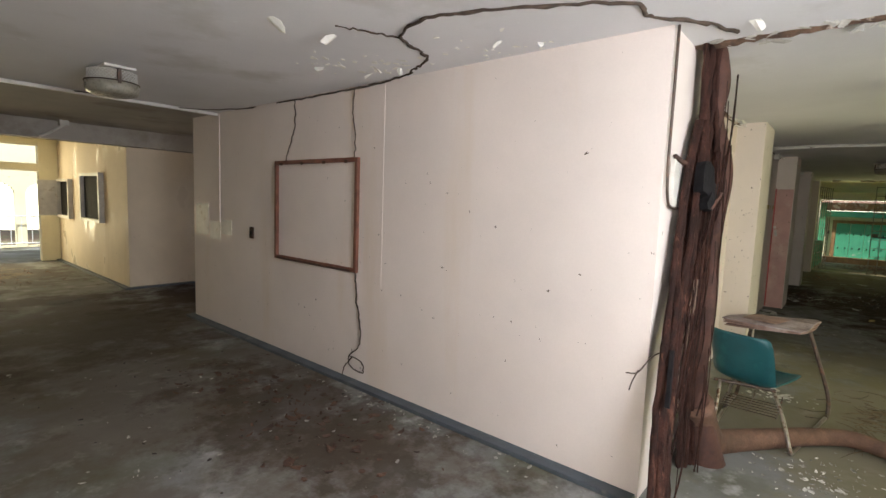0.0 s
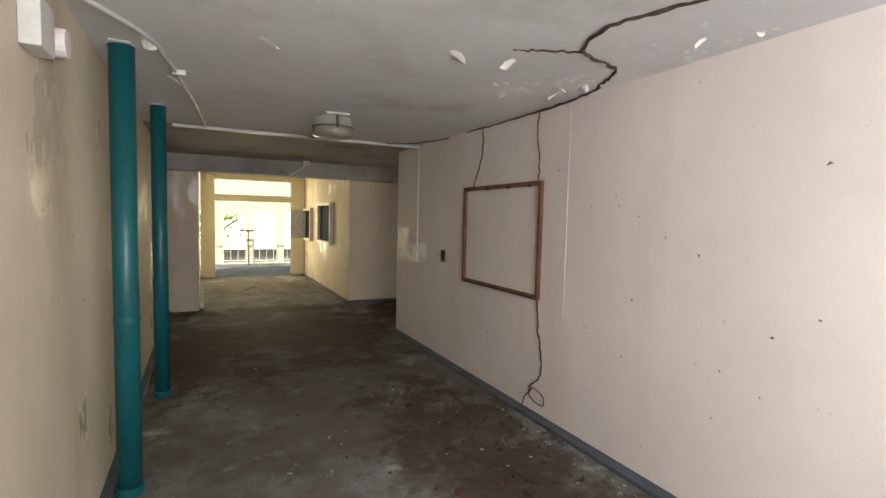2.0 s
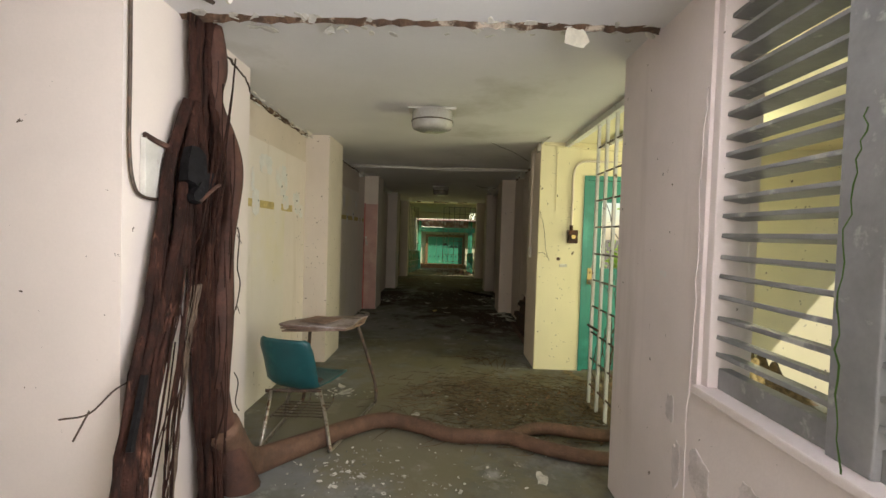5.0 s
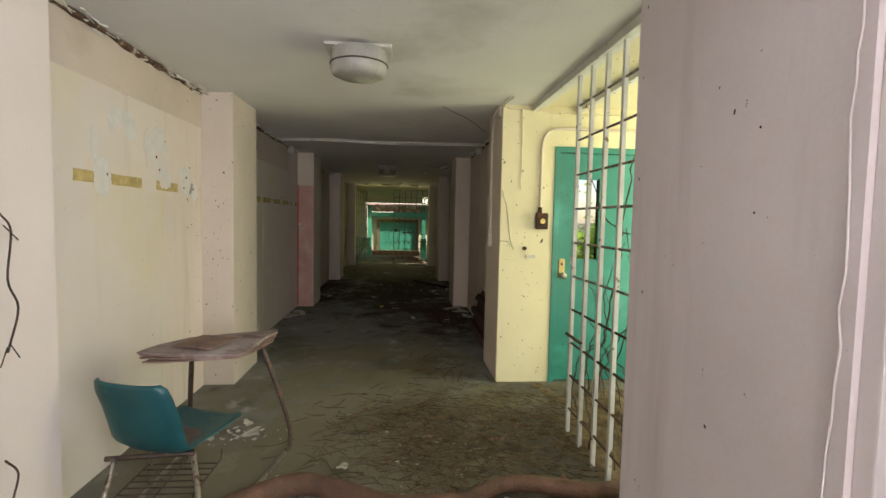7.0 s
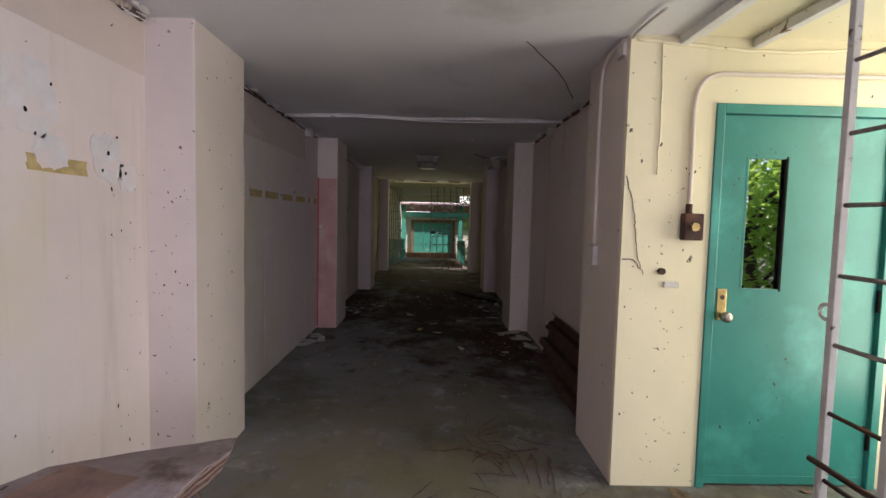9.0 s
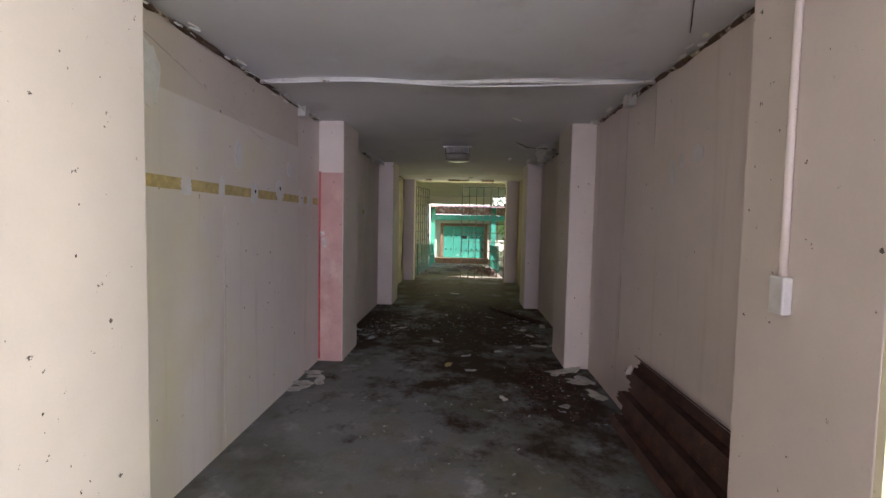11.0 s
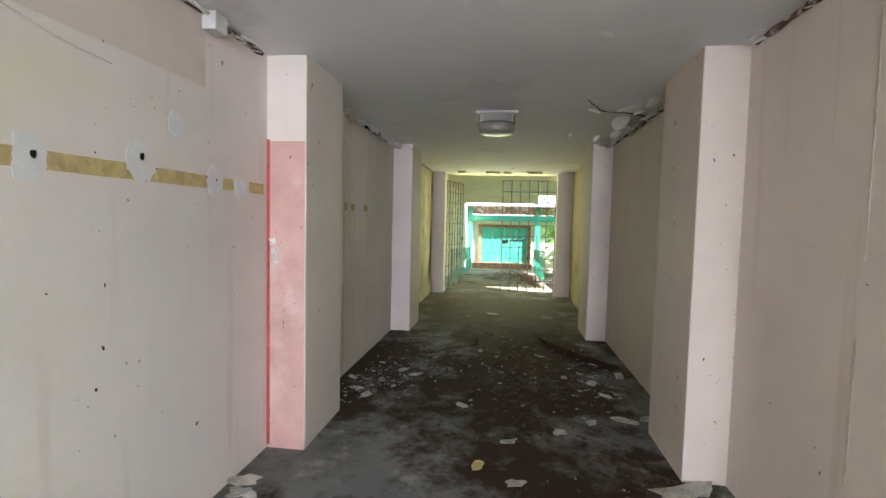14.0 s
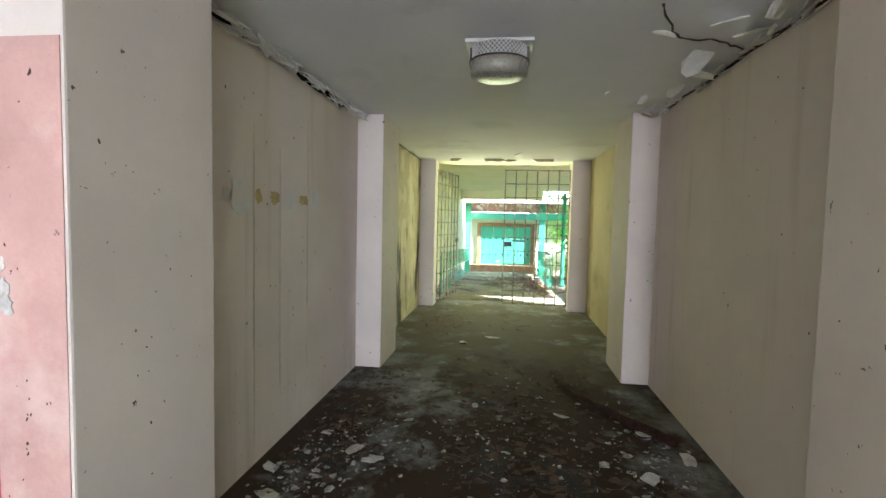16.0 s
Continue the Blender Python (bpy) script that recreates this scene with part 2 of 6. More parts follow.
def smooth_path(points, n=6):
    """Catmull-Rom through the points."""
    p = [Vector(q) for q in points]
    p = [p[0] * 2 - p[1]] + p + [p[-1] * 2 - p[-2]]
    out = []
    for i in range(1, len(p) - 2):
        for k in range(n):
            t = k / n
            out.append(0.5 * ((2 * p[i]) + (p[i + 1] - p[i - 1]) * t + (2 * p[i - 1] - 5 * p[i] + 4 * p[i + 1] - p[i + 2]) * t * t
                              + (3 * p[i] - p[i - 1] - 3 * p[i + 1] + p[i + 2]) * t ** 3))
    out.append(p[-2])
    return out


def mesh_of(name, bm, material, smooth=False):
    bmesh.ops.recalc_face_normals(bm, faces=bm.faces)
    me = bpy.data.meshes.new(name)
    bm.to_mesh(me)
    bm.free()
    me.materials.append(material)
    if smooth:
        me.polygons.foreach_set("use_smooth", [True] * len(me.polygons))
    return me


def part(name, bm, material, parent=None, label="", smooth=False):
    ob = new(name, mesh_of(name, bm, material, smooth))
    if parent:
        ob.parent = parent
        ob.matrix_parent_inverse = parent.matrix_basis.inverted()
    if label:
        tagged(ob, label)
    return ob


def thing(name, label, category, at=(0, 0, 0), group=""):
    ob = new(name)
    ob.empty_display_size = 0.05
    ob.matrix_basis = Matrix.Translation(at)
    return tagged(ob, label, category, group)


def setting(name, bm, material, label, category):
    return tagged(part(name, bm, material), label, category, kind="structure")


# ---------------------------------------------------------------- structure
CEIL, HALL_CEIL = 2.42, 2.40
setting("ground", slab(-600, 600, -600, 600, -0.9, -0.56), EARTH, "bare earth with fallen leaves around the building", "ground")
setting("floor", slab(-4.2, 16.9, -3.6, 14.6, -0.6, 0.0), CONCRETE, "damp grey concrete corridor floor with dirt and paint flakes", "floor")
bm = slab(16.9, 27.4, -0.95, 3.0, -0.62, -0.02)
for v in bm.verts:
    if v.co.x > 20 and v.co.z > -0.1:
        v.co.z = -0.50
setting("pavement", bm, SANDY, "pale concrete walkway ramp outside the barred gate", "pavement")

bm = slab(-4.0, 2.99, -1.2, 6.05, HALL_CEIL, 2.7)
setting("ceiling", bm, CEILING_PAINT, "stained grey-white hall ceiling with flaking paint", "ceiling")
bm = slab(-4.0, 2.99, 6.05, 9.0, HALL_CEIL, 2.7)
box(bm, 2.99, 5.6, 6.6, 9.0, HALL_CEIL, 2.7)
setting("ceiling", bm, SHADE_TONED_PAINT, "grimy brown-grey ceiling at the end of the hall, darkened by painted-in shade", "ceiling")
bm = slab(3.05, 16.5, -1.30, 1.75, CEIL, 2.7)
setting("ceiling", bm, CEILING_PAINT, "grey-white corridor ceiling with peeling edges", "ceiling")
# runs on unseen to y -5.2, to keep sun off the porch
setting("ceiling", slab(3.05, 6.1, -5.2, -1.30, CEIL, 2.7), YELLOW_PAINT, "pale yellow porch ceiling between steel rails", "ceiling")
# overhang added only to block the sun outside the window
setting("eave", slab(-4.0, 3.05, -4.4, -1.2, 2.70, 2.85), YELLOW_PAINT, "pale yellow roof overhang added to keep sun off the louvred window", "eave")
setting("ceiling", slab(-0.4, 3.0, 9.0, 13.5, 2.5, 2.62), CEILING_PAINT, "pale ceiling of the entrance passage", "ceiling")
# south edge carried out past the walkway to keep sun off its floor
setting("ceiling", slab(16.5, 24.4, -2.9, 1.95, CEIL, 2.6), YELLOW_PAINT, "pale yellow ceiling of the outdoor walkway", "ceiling")

setting("wall_east", slab(2.595, 3.78, 1.32, 6.68, 0, 2.45), HALL_PAINT, "pinkish cream hall wall with cracks and dark spots", "wall")
setting("wall_north", slab(3.78, 14.35, 1.57, 1.8, 0, 2.45), BAY_PAINT, "dusty cream corridor wall between pilasters", "wall")
setting("wall_north_end", slab(14.35, 16.5, 1.57, 1.8, 0, 2.45), MOULD_PAINT, "mouldy peeling cream wall beside the gate", "wall")
# reflected yellow light near the gate, put into the wall's base colour
END_PAINT = mat("yellow_lit_stained_wall_paint", (0.50, 0.42, 0.24), 0.8, spread=0.1, scale=1.2, fine=70, bump=0.1,
                stains=(((0.26, 0.20, 0.11), 1.3, 0.56, 0.75, 4.0), ((0.10, 0.08, 0.05), 2.4, 0.64, 0.72, 14.0, (1, 1, 0.5))))
setting("wall_south_end", slab(13.44, 16.5, -1.4, -1.155, 0, 2.45), END_PAINT, "stained wall beside the gate, yellow gate light put into its paint", "wall")
setting("wall_south", slab(6.1, 13.44, -1.4, -1.155, 0, 2.45), BAY_PAINT, "dusty pinkish corridor wall with faint stains", "wall")
for x0, x1 in ((5.835, 6.48), (9.47, 10.12), (12.79, 13.44)):
    setting("pilaster", slab(x0, x1, 1.32, 1.575, 0, 2.44, 0.008), PIER_PAINT, "pale pink painted pilaster with dark specks", "pilaster")
for x0, x1 in ((9.47, 10.12), (12.77, 13.42)):
    setting("pilaster", slab(x0, x1, -1.16, -0.918, 0, 2.44, 0.008), PIER_PAINT, "pale pink painted pilaster with dark specks", "pilaster")
setting("pilaster", slab(5.88, 6.5, -1.16, -0.915, 0, 2.44, 0.004), PIER_PAINT, "pale pilaster ending the corridor wall beside the door", "pilaster")
setting("gate_pier", slab(16.2, 16.55, 1.32, 1.8, 0, 2.44, 0.008), PIER_PAINT, "cream pier carrying the open gate leaf", "pier")
setting("gate_pier", slab(16.2, 16.55, -1.35, -0.87, 0, 2.44, 0.008), PIER_PAINT, "cream pier carrying the closed gate leaf", "pier")

# wall with the teal door, its opening cut out
bm = slab(5.855, 6.1, -1.385, -1.16, 0, 2.45)
box(bm, 5.855, 5.88, -1.16, -0.917, 0, 2.44)
box(bm, 5.855, 6.1, -2.385, -1.385, 2.08, 2.45)
box(bm, 5.855, 6.1, -7.0, -2.385, -0.2, 2.45)
setting("wall_porch", bm, YELLOW_PAINT, "pale yellow porch wall with dark specks and a crack", "wall")

# hall south wall with the louvred window opening
WX0, WX1, WZ0, WZ1 = 0.1, 2.55, 0.87, 2.34
for x0, x1, z0, z1 in ((WX1, 3.45, 0, 2.42), (WX0, WX1, 0, WZ0), (WX0, WX1, WZ1, 2.42), (-4.0, WX0, 0, 2.42)):
    setting("wall_hall_south", slab(x0, x1, -1.115, -0.915, z0, z1), LILAC, "peeling mauve wall around the louvred window", "wall")

bm = slab(-0.5, -0.25, 0.75, 9.0, 0, 2.42)
# unseen passage wall, added to frame the west fill
box(bm, -4.0, -0.5, 0.75, 1.0, 0, 2.42)
setting("wall_west", bm, PASSAGE_PAINT, "dim cream hall wall behind the teal pipes", "wall")
setting("wall_passage_west", slab(-0.5, 0.2, 9.0, 13.5, 0, 2.6), PASSAGE_PAINT, "cream passage wall lit from the entrance", "wall")
bm = slab(2.58, 2.9, 9.0, 13.5, 0, 2.6)
box(bm, 2.9, 5.8, 9.0, 9.2, 0, 2.6)
setting("wall_passage_east", bm, PASSAGE_PAINT, "cream passage wall with two small windows", "wall")
setting("wall_side_end", slab(5.6, 5.8, 1.8, 9.0, 0, 2.6), HALL_PAINT, "plain wall closing the dark side corridor", "wall")
setting("beam", slab(-0.4, 5.7, 8.75, 9.0, 2.16, 2.41), SHADE_TONED_PAINT, "grimy downstand beam across the end of the hall, shade painted in", "beam")

# ---------------------------------------------------------------- more materials
PLASTIC = mat("faded_teal_moulded_plastic", (0.011, 0.078, 0.088), 0.42, spread=0.15, scale=6, fine=120, bump=0.04, stains=(((0.035, 0.15, 0.15), 4.0, 0.55, 0.75, 3.0),))
CHROME = mat("dull_chrome_tube", (0.42, 0.38, 0.33), 0.35, metal=0.9, spread=0.2, scale=20, stains=(((0.14, 0.08, 0.05), 22.0, 0.56, 0.66, 3.0),))
DARK_STEEL = mat("dark_bronze_steel_tube", (0.09, 0.065, 0.05), 0.5, metal=0.4, spread=0.3, scale=20, stains=(((0.14, 0.07, 0.04), 20.0, 0.55, 0.65, 3.0),))
PLYWOOD = mat("warped_delaminated_plywood", (0.26, 0.165, 0.125), 0.8, spread=0.25, scale=6, fine=90, bump=0.4,
              stains=(((0.11, 0.065, 0.05), 5.0, 0.52, 0.66, 3.0), ((0.40, 0.30, 0.26), 4.0, 0.6, 0.72, 9.0)))
DESK_FACE = mat("bleached_mauve_grey_desktop", (0.27, 0.215, 0.205), 0.75, spread=0.22, scale=5, fine=90, bump=0.3,
                stains=(((0.12, 0.08, 0.07), 6.0, 0.56, 0.66, 3.0), ((0.38, 0.33, 0.32), 4.0, 0.56, 0.68, 9.0), ((0.05, 0.035, 0.03), 16.0, 0.66, 0.69, 5.0)))
SEAT_GREY = mat("dusty_grey_brown_seat_top", (0.13, 0.10, 0.085), 0.9, spread=0.3, scale=10)
ENAMEL = mat("yellowed_white_enamel", (0.62, 0.60, 0.55), 0.45, spread=0.1, scale=8, stains=(((0.35, 0.28, 0.2), 9.0, 0.6, 0.72, 3.0),))
AGED = mat("browned_lamp_glass", (0.27, 0.25, 0.195), 0.3, spread=0.15, scale=9)
FROST = mat("milky_lamp_glass", (0.43, 0.42, 0.39), 0.25, spread=0.1, scale=9)
GREY_BAR = mat("greyish_weathered_bar", (0.27, 0.24, 0.22), 0.6, spread=0.25, scale=14, stains=(((0.10, 0.055, 0.035), 16.0, 0.55, 0.62, 3.0),))
# white paint raised in colour to carry the window's side light on flakes
BRIGHT_FLAKE = mat("bright_curled_paint", (0.86, 0.84, 0.77), 0.75, spread=0.06, scale=15)
FLAKE = mat("peeling_cream_paint_flake", (0.62, 0.59, 0.49), 0.75, spread=0.12, scale=15)
CHIP_PALE = mat("pale_dusty_paint_flake", (0.56, 0.54, 0.48), 0.9, spread=0.3, scale=12)
CHIP = mat("dirty_paint_chip", (0.42, 0.40, 0.35), 0.9, spread=0.6, scale=18)
FLAKE_WHITE = mat("fallen_white_paint_flake", (0.66, 0.64, 0.59), 0.8, spread=0.3, scale=12)
SPACKLE = mat("blue_white_filler", (0.72, 0.70, 0.68), 0.85, spread=0.06, scale=14, bump=0.25, stains=(((0.62, 0.64, 0.64), 6.0, 0.54, 0.8, 3.0), ((0.74, 0.66, 0.61), 7.0, 0.50, 0.62, 13.0)))
BLISTER = mat("blistered_lilac_white_paint", (0.66, 0.60, 0.61), 0.8, spread=0.12, scale=14, bump=0.4)
OCHRE = mat("old_ochre_adhesive", (0.55, 0.42, 0.17), 0.8, spread=0.2, scale=14, bump=0.3)
RED_PAINT = mat("faded_coral_red_paint", (0.55, 0.335, 0.285), 0.75, spread=0.1, scale=3, stains=(((0.64, 0.47, 0.40), 3.0, 0.5, 0.72, 3.0), ((0.50, 0.12, 0.10), 2.0, 0.62, 0.75, 9.0, TALL), SPOTS))
DEEP_RED = mat("dark_red_paint_line", (0.45, 0.07, 0.06), 0.7, spread=0.3, scale=12)
MULCH = mat("wet_rotting_leaf_mulch", (0.026, 0.016, 0.012), 0.85, spread=0.6, scale=14, fine=55, bump=1.0, stains=(((0.12, 0.075, 0.045), 20.0, 0.6, 0.68, 3.0),))
STRAW = mat("dry_needle_litter", (0.15, 0.105, 0.055), 0.95, spread=0.5, scale=20)
TWIG = mat("dead_twig_bark", (0.075, 0.05, 0.035), 0.9, spread=0.4, scale=20, bump=0.5)
ROTTEN = mat("rotten_brown_joint_filler", (0.13, 0.075, 0.045), 0.95, spread=0.5, scale=12, fine=50, bump=1.0, stains=(((0.55, 0.47, 0.38), 9.0, 0.54, 0.6, 3.0),))
BLACK = mat("charred_black_plastic", (0.012, 0.011, 0.012), 0.85, shine=0.15, spread=0.3, scale=20, bump=0.5)
BRASS = mat("tarnished_brass", (0.55, 0.40, 0.16), 0.35, metal=0.9, spread=0.2, scale=25)
# one leaf in two tones: sun put into LEAF's colour, shade into LEAF_DARK's
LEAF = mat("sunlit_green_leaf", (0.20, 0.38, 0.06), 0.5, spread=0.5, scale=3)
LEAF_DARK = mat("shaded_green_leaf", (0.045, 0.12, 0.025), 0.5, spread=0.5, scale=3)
for leafy, shine in ((LEAF, (0.55, 0.80, 0.10)), (LEAF_DARK, (0.12, 0.24, 0.03))):
    lt = leafy.node_tree
    tl = lt.nodes.new("ShaderNodeBsdfTranslucent")
    tl.inputs["Color"].default_value = (*shine, 1)
    ms = lt.nodes.new("ShaderNodeMixShader")
    ms.inputs[0].default_value = 0.5
    lt.links.new(lt.nodes["Principled BSDF"].outputs[0], ms.inputs[1])
    lt.links.new(tl.outputs[0], ms.inputs[2])
    lt.links.new(ms.outputs[0], lt.nodes["Material Output"].inputs["Surface"])
DRY_LEAF = mat("red_brown_fallen_leaf", (0.30, 0.16, 0.10), 0.85, spread=0.5, scale=9)
TURQUOISE = mat("bright_turquoise_wall_paint", (0.075, 0.36, 0.215), 0.5, spread=0.1, scale=2, stains=(((0.35, 0.48, 0.36), 5.0, 0.62, 0.7, 3.0),))
WOOD_FRAME = mat("orange_brown_wood", (0.27, 0.155, 0.07), 0.75, spread=0.2, scale=6)
ROOF_RED = mat("rusty_pinkish_roof_sheet", (0.55, 0.33, 0.25), 0.8, spread=0.3, scale=5, stains=(((0.8, 0.72, 0.66), 6.0, 0.52, 0.6, 3.0),))
STAIN = mat("faint_brown_damp_stain", (0.645, 0.56, 0.49), 0.8, spread=0.12, scale=9)
PLAQUE = mat("olive_green_sign_plate", (0.075, 0.085, 0.045), 0.5, spread=0.1, scale=9)
LETTER = mat("pale_lettering", (0.6, 0.6, 0.5), 0.6)
GLASS = bpy.data.materials.new("dirty_window_glass")
GLASS.use_nodes = True
GLASS.node_tree.nodes["Principled BSDF"].inputs["Base Color"].default_value = (0.93, 0.95, 0.9, 1)
GLASS.node_tree.nodes["Principled BSDF"].inputs["Metallic"].default_value = 1.0
GLASS.node_tree.nodes["Principled BSDF"].inputs["Roughness"].default_value = 0.012

rnd = random.Random(4)


def cyl(bm, p, q, r, sides=16):
    return tube(bm, [p, q], r, sides)


def plate(bm, c, u, v, w, h, thick, seed, n=14, rag=0.25, curl=0.0):
    """An irregular thin plate about c, spanned by u and v."""
    r = random.Random(seed)
    c, u, v = Vector(c), Vector(u).normalized(), Vector(v).normalized()
    nrm = u.cross(v)
    top, bot = [], []
    for k in range(n):
        a = 2 * math.pi * k / n
        m = max(abs(math.cos(a)), abs(math.sin(a)))
        s = (1 / m if rag < 0.1 else 0.52 + 0.42 / m) * (1 + r.uniform(-rag, rag) * 0.8)
        p = c + u * (math.cos(a) * w / 2 * s) + v * (math.sin(a) * h / 2 * s) + nrm * (curl * max(0, math.cos(a)) ** 2)
        top.append(bm.verts.new(p + nrm * thick))
        bot.append(bm.verts.new(p))
    bm.faces.new(top)
    bm.faces.new(bot[::-1])
    for k in range(n):
        bm.faces.new((bot[k], bot[(k + 1) % n], top[(k + 1) % n], top[k]))
    return bm


def wall_patch(name, c, side, w, h, material, label, seed, rag=0.2, n=18):
    """A ragged patch of paint or filler, 3 mm proud of a wall; side: the wall's outward way."""
    s = Vector(side)
    v = Vector((0, 0, 1))
    u = v.cross(s)
    return tagged(part(name, plate(bmesh.new(), Vector(c) + s * 0.0005, u, v, w, h, 0.003, seed, n, rag), material), label, "paint patch", kind="structure")


# ---------------------------------------------------------------- hall: skirting, notice frame, wires, pipes
def skirting(x0, x1, y0, y1, material=BASE_PAINT):
    return setting("baseboard", slab(x0, x1, y0, y1, 0, 0.028, 0.006), material, "scuffed dark blue-grey painted kerb at the wall's foot", "baseboard")


skirting(2.505, 2.597, 1.33, 6.74)
skirting(2.597, 3.2, 6.68, 6.74)
skirting(2.50, 2.58, 8.92, 13.2)
skirting(2.58, 5.6, 8.92, 8.998)
skirting(-0.25, -0.19, 1.36, 9.0)
skirting(0.2, 0.26, 8.98, 13.2)

frame_ob = thing("notice_board_frame", "empty rusty red steel frame fixed on the hall wall", "frame", (2.595, 4.21, 0.92))
X = 2.565
for y0, y1, z0, z1 in ((3.60, 3.635, 0.92, 1.845), (4.785, 4.82, 0.92, 1.845)):
    part("frame_upright", slab(X, 2.594, y0, y1, z0, z1, 0.004), RED_STEEL, frame_ob)
for z0, z1 in ((0.92, 0.955), (1.81, 1.845)):
    part("frame_rail", slab(X, 2.594, 3.635, 4.785, z0, z1, 0.004), RED_STEEL, frame_ob)
part("lower_runner", slab(X - 0.012, X, 3.66, 4.76, 0.925, 0.94, 0.003), RUST, frame_ob)
for y in (3.72, 4.02, 4.35, 4.68):
    part("clip", slab(X - 0.012, X, y, y + 0.03, 1.80, 1.825, 0.002), RUST, frame_ob)

sw = thing("light_switch", "small grimy brown wall switch on the hall wall", "switch", (2.595, 5.29, 1.13))
part("switch_plate", slab(2.583, 2.594, 5.25, 5.33, 1.07, 1.19, 0.003), RUST, sw)
part("toggle", slab(2.572, 2.583, 5.28, 5.30, 1.115, 1.145, 0.002), BLACK, sw)

for c, w, h, s in (((2.595, 6.45, 1.22), 0.34, 0.36, 3), ((2.595, 6.12, 1.10), 0.26, 0.2, 6), ((2.595, 5.85, 1.15), 0.24, 0.16, 8)):
    wall_patch("paint_patch", c, (-1, 0, 0), w, h, ENAMEL, "paler rectangle of old paint on the hall wall", s, 0.06, 24)
setting("wall_conduit", slab(2.590, 2.594, 3.325, 3.345, 0.84, 2.39, 0.003), HALL_PAINT, "painted-over cable cover strip on the hall wall", "conduit")
setting("wall_conduit", slab(2.583, 2.594, 5.99, 6.01, 1.2, 2.39, 0.003), HALL_PAINT, "painted-over cable cover strip on the hall wall", "conduit")


def vine(points, r0, r1, label, wiggle=0.012, material=TWIG, seed=0, name="creeper_root"):
    r = random.Random(seed)
    pts = smooth_path(points, 7)
    pts = [p + Vector((r.uniform(-1, 1), r.uniform(-1, 1), r.uniform(-1, 1) * 0.6)) * wiggle * (0 < i < len(pts) - 1) for i, p in enumerate(pts)]
    rad = [(r0 + (r1 - r0) * i / (len(pts) - 1)) * r.uniform(0.75, 1.25) for i in range(len(pts))]
    return tagged(part(name, tube(bmesh.new(), pts, rad, 6), material, smooth=True), label, "root")


V = "thin dark creeper root clinging to the stained ceiling"
vine([(2.85, 1.10, 2.397), (2.60, 1.22, 2.395), (2.42, 1.38, 2.396), (2.23, 1.39, 2.395), (2.02, 1.75, 2.395), (1.90, 2.05, 2.395), (1.85, 2.30, 2.395),
      (1.99, 2.55, 2.395), (2.20, 2.62, 2.395), (2.36, 2.70, 2.395), (2.47, 2.92, 2.395), (2.56, 3.10, 2.394), (2.585, 3.5, 2.385)], 0.010, 0.008, V, 0.01, seed=1)
vine([(1.99, 2.55, 2.395), (1.80, 2.62, 2.395), (1.66, 2.70, 2.396)], 0.006, 0.003, V, seed=2)
vine([(2.585, 3.45, 2.385), (2.586, 4.0, 2.378), (2.587, 4.6, 2.385), (2.585, 5.3, 2.39), (2.3, 6.0, 2.394), (1.3, 6.03, 2.39)], 0.008, 0.005, V, 0.008, seed=3)
W = "thin dark creeper root hanging down the hall wall"
vine([(2.588, 3.68, 2.38), (2.588, 3.70, 2.2), (2.588, 3.66, 2.0), (2.585, 3.66, 1.85)], 0.005, 0.004, W, 0.006, seed=4)
vine([(2.588, 4.52, 2.38), (2.588, 4.51, 2.2), (2.588, 4.58, 2.0), (2.585, 4.66, 1.84)], 0.005, 0.004, W, 0.006, seed=5)
vine([(2.588, 3.63, 0.92), (2.588, 3.61, 0.7), (2.588, 3.56, 0.5), (2.588, 3.57, 0.32), (2.588, 3.70, 0.2), (2.588, 3.66, 0.12), (2.588, 3.52, 0.11), (2.588, 3.53, 0.19), (2.588, 3.68, 0.21)], 0.007, 0.004, W, 0.006, seed=6)
vine([(2.588, 3.66, 0.2), (2.588, 3.75, 0.1), (2.57, 3.76, 0.03)], 0.006, 0.003, W, 0.005, seed=7)

vine([(3.18, 1.27, 2.40), (3.35, 1.31, 2.39), (3.55, 1.315, 2.36), (3.70, 1.315, 2.33), (3.77, 1.315, 2.27)], 0.009, 0.005, "dark creeper root leaving the trunk along the ceiling corner", 0.006, seed=21)
# hanging paint flakes under the hall ceiling
for i, (x, y, s) in enumerate(((1.44, 2.89, 0.11), (1.74, 2.86, 0.09), (2.07, 3.41, 0.10), (0.55, 3.18, 0.12), (0.62, 2.2, 0.10), (0.2, 2.6, 0.10), (2.30, 3.1, 0.07),
                               (2.42, 3.0, 0.06), (2.38, 3.28, 0.07), (1.05, 2.3, 0.09), (0.1, 4.2, 0.09), (2.32, 2.15, 0.06), (2.44, 1.95, 0.05), (2.75, 1.0, 0.08), (0.02, 3.5, 0.09))):
    a = i * 1.9
    u = Vector((math.cos(a), math.sin(a), -0.35))
    v = Vector((-math.sin(a), math.cos(a), 0.0))
    tagged(part("hanging_paint_flake", plate(bmesh.new(), (x, y, 2.385), u, v, s, s * 0.7, 0.003, i, 8, 0.35, -0.02), BRIGHT_FLAKE),
           "curled cream paint flake hanging from the ceiling", "paint flake", "ceiling paint flakes")


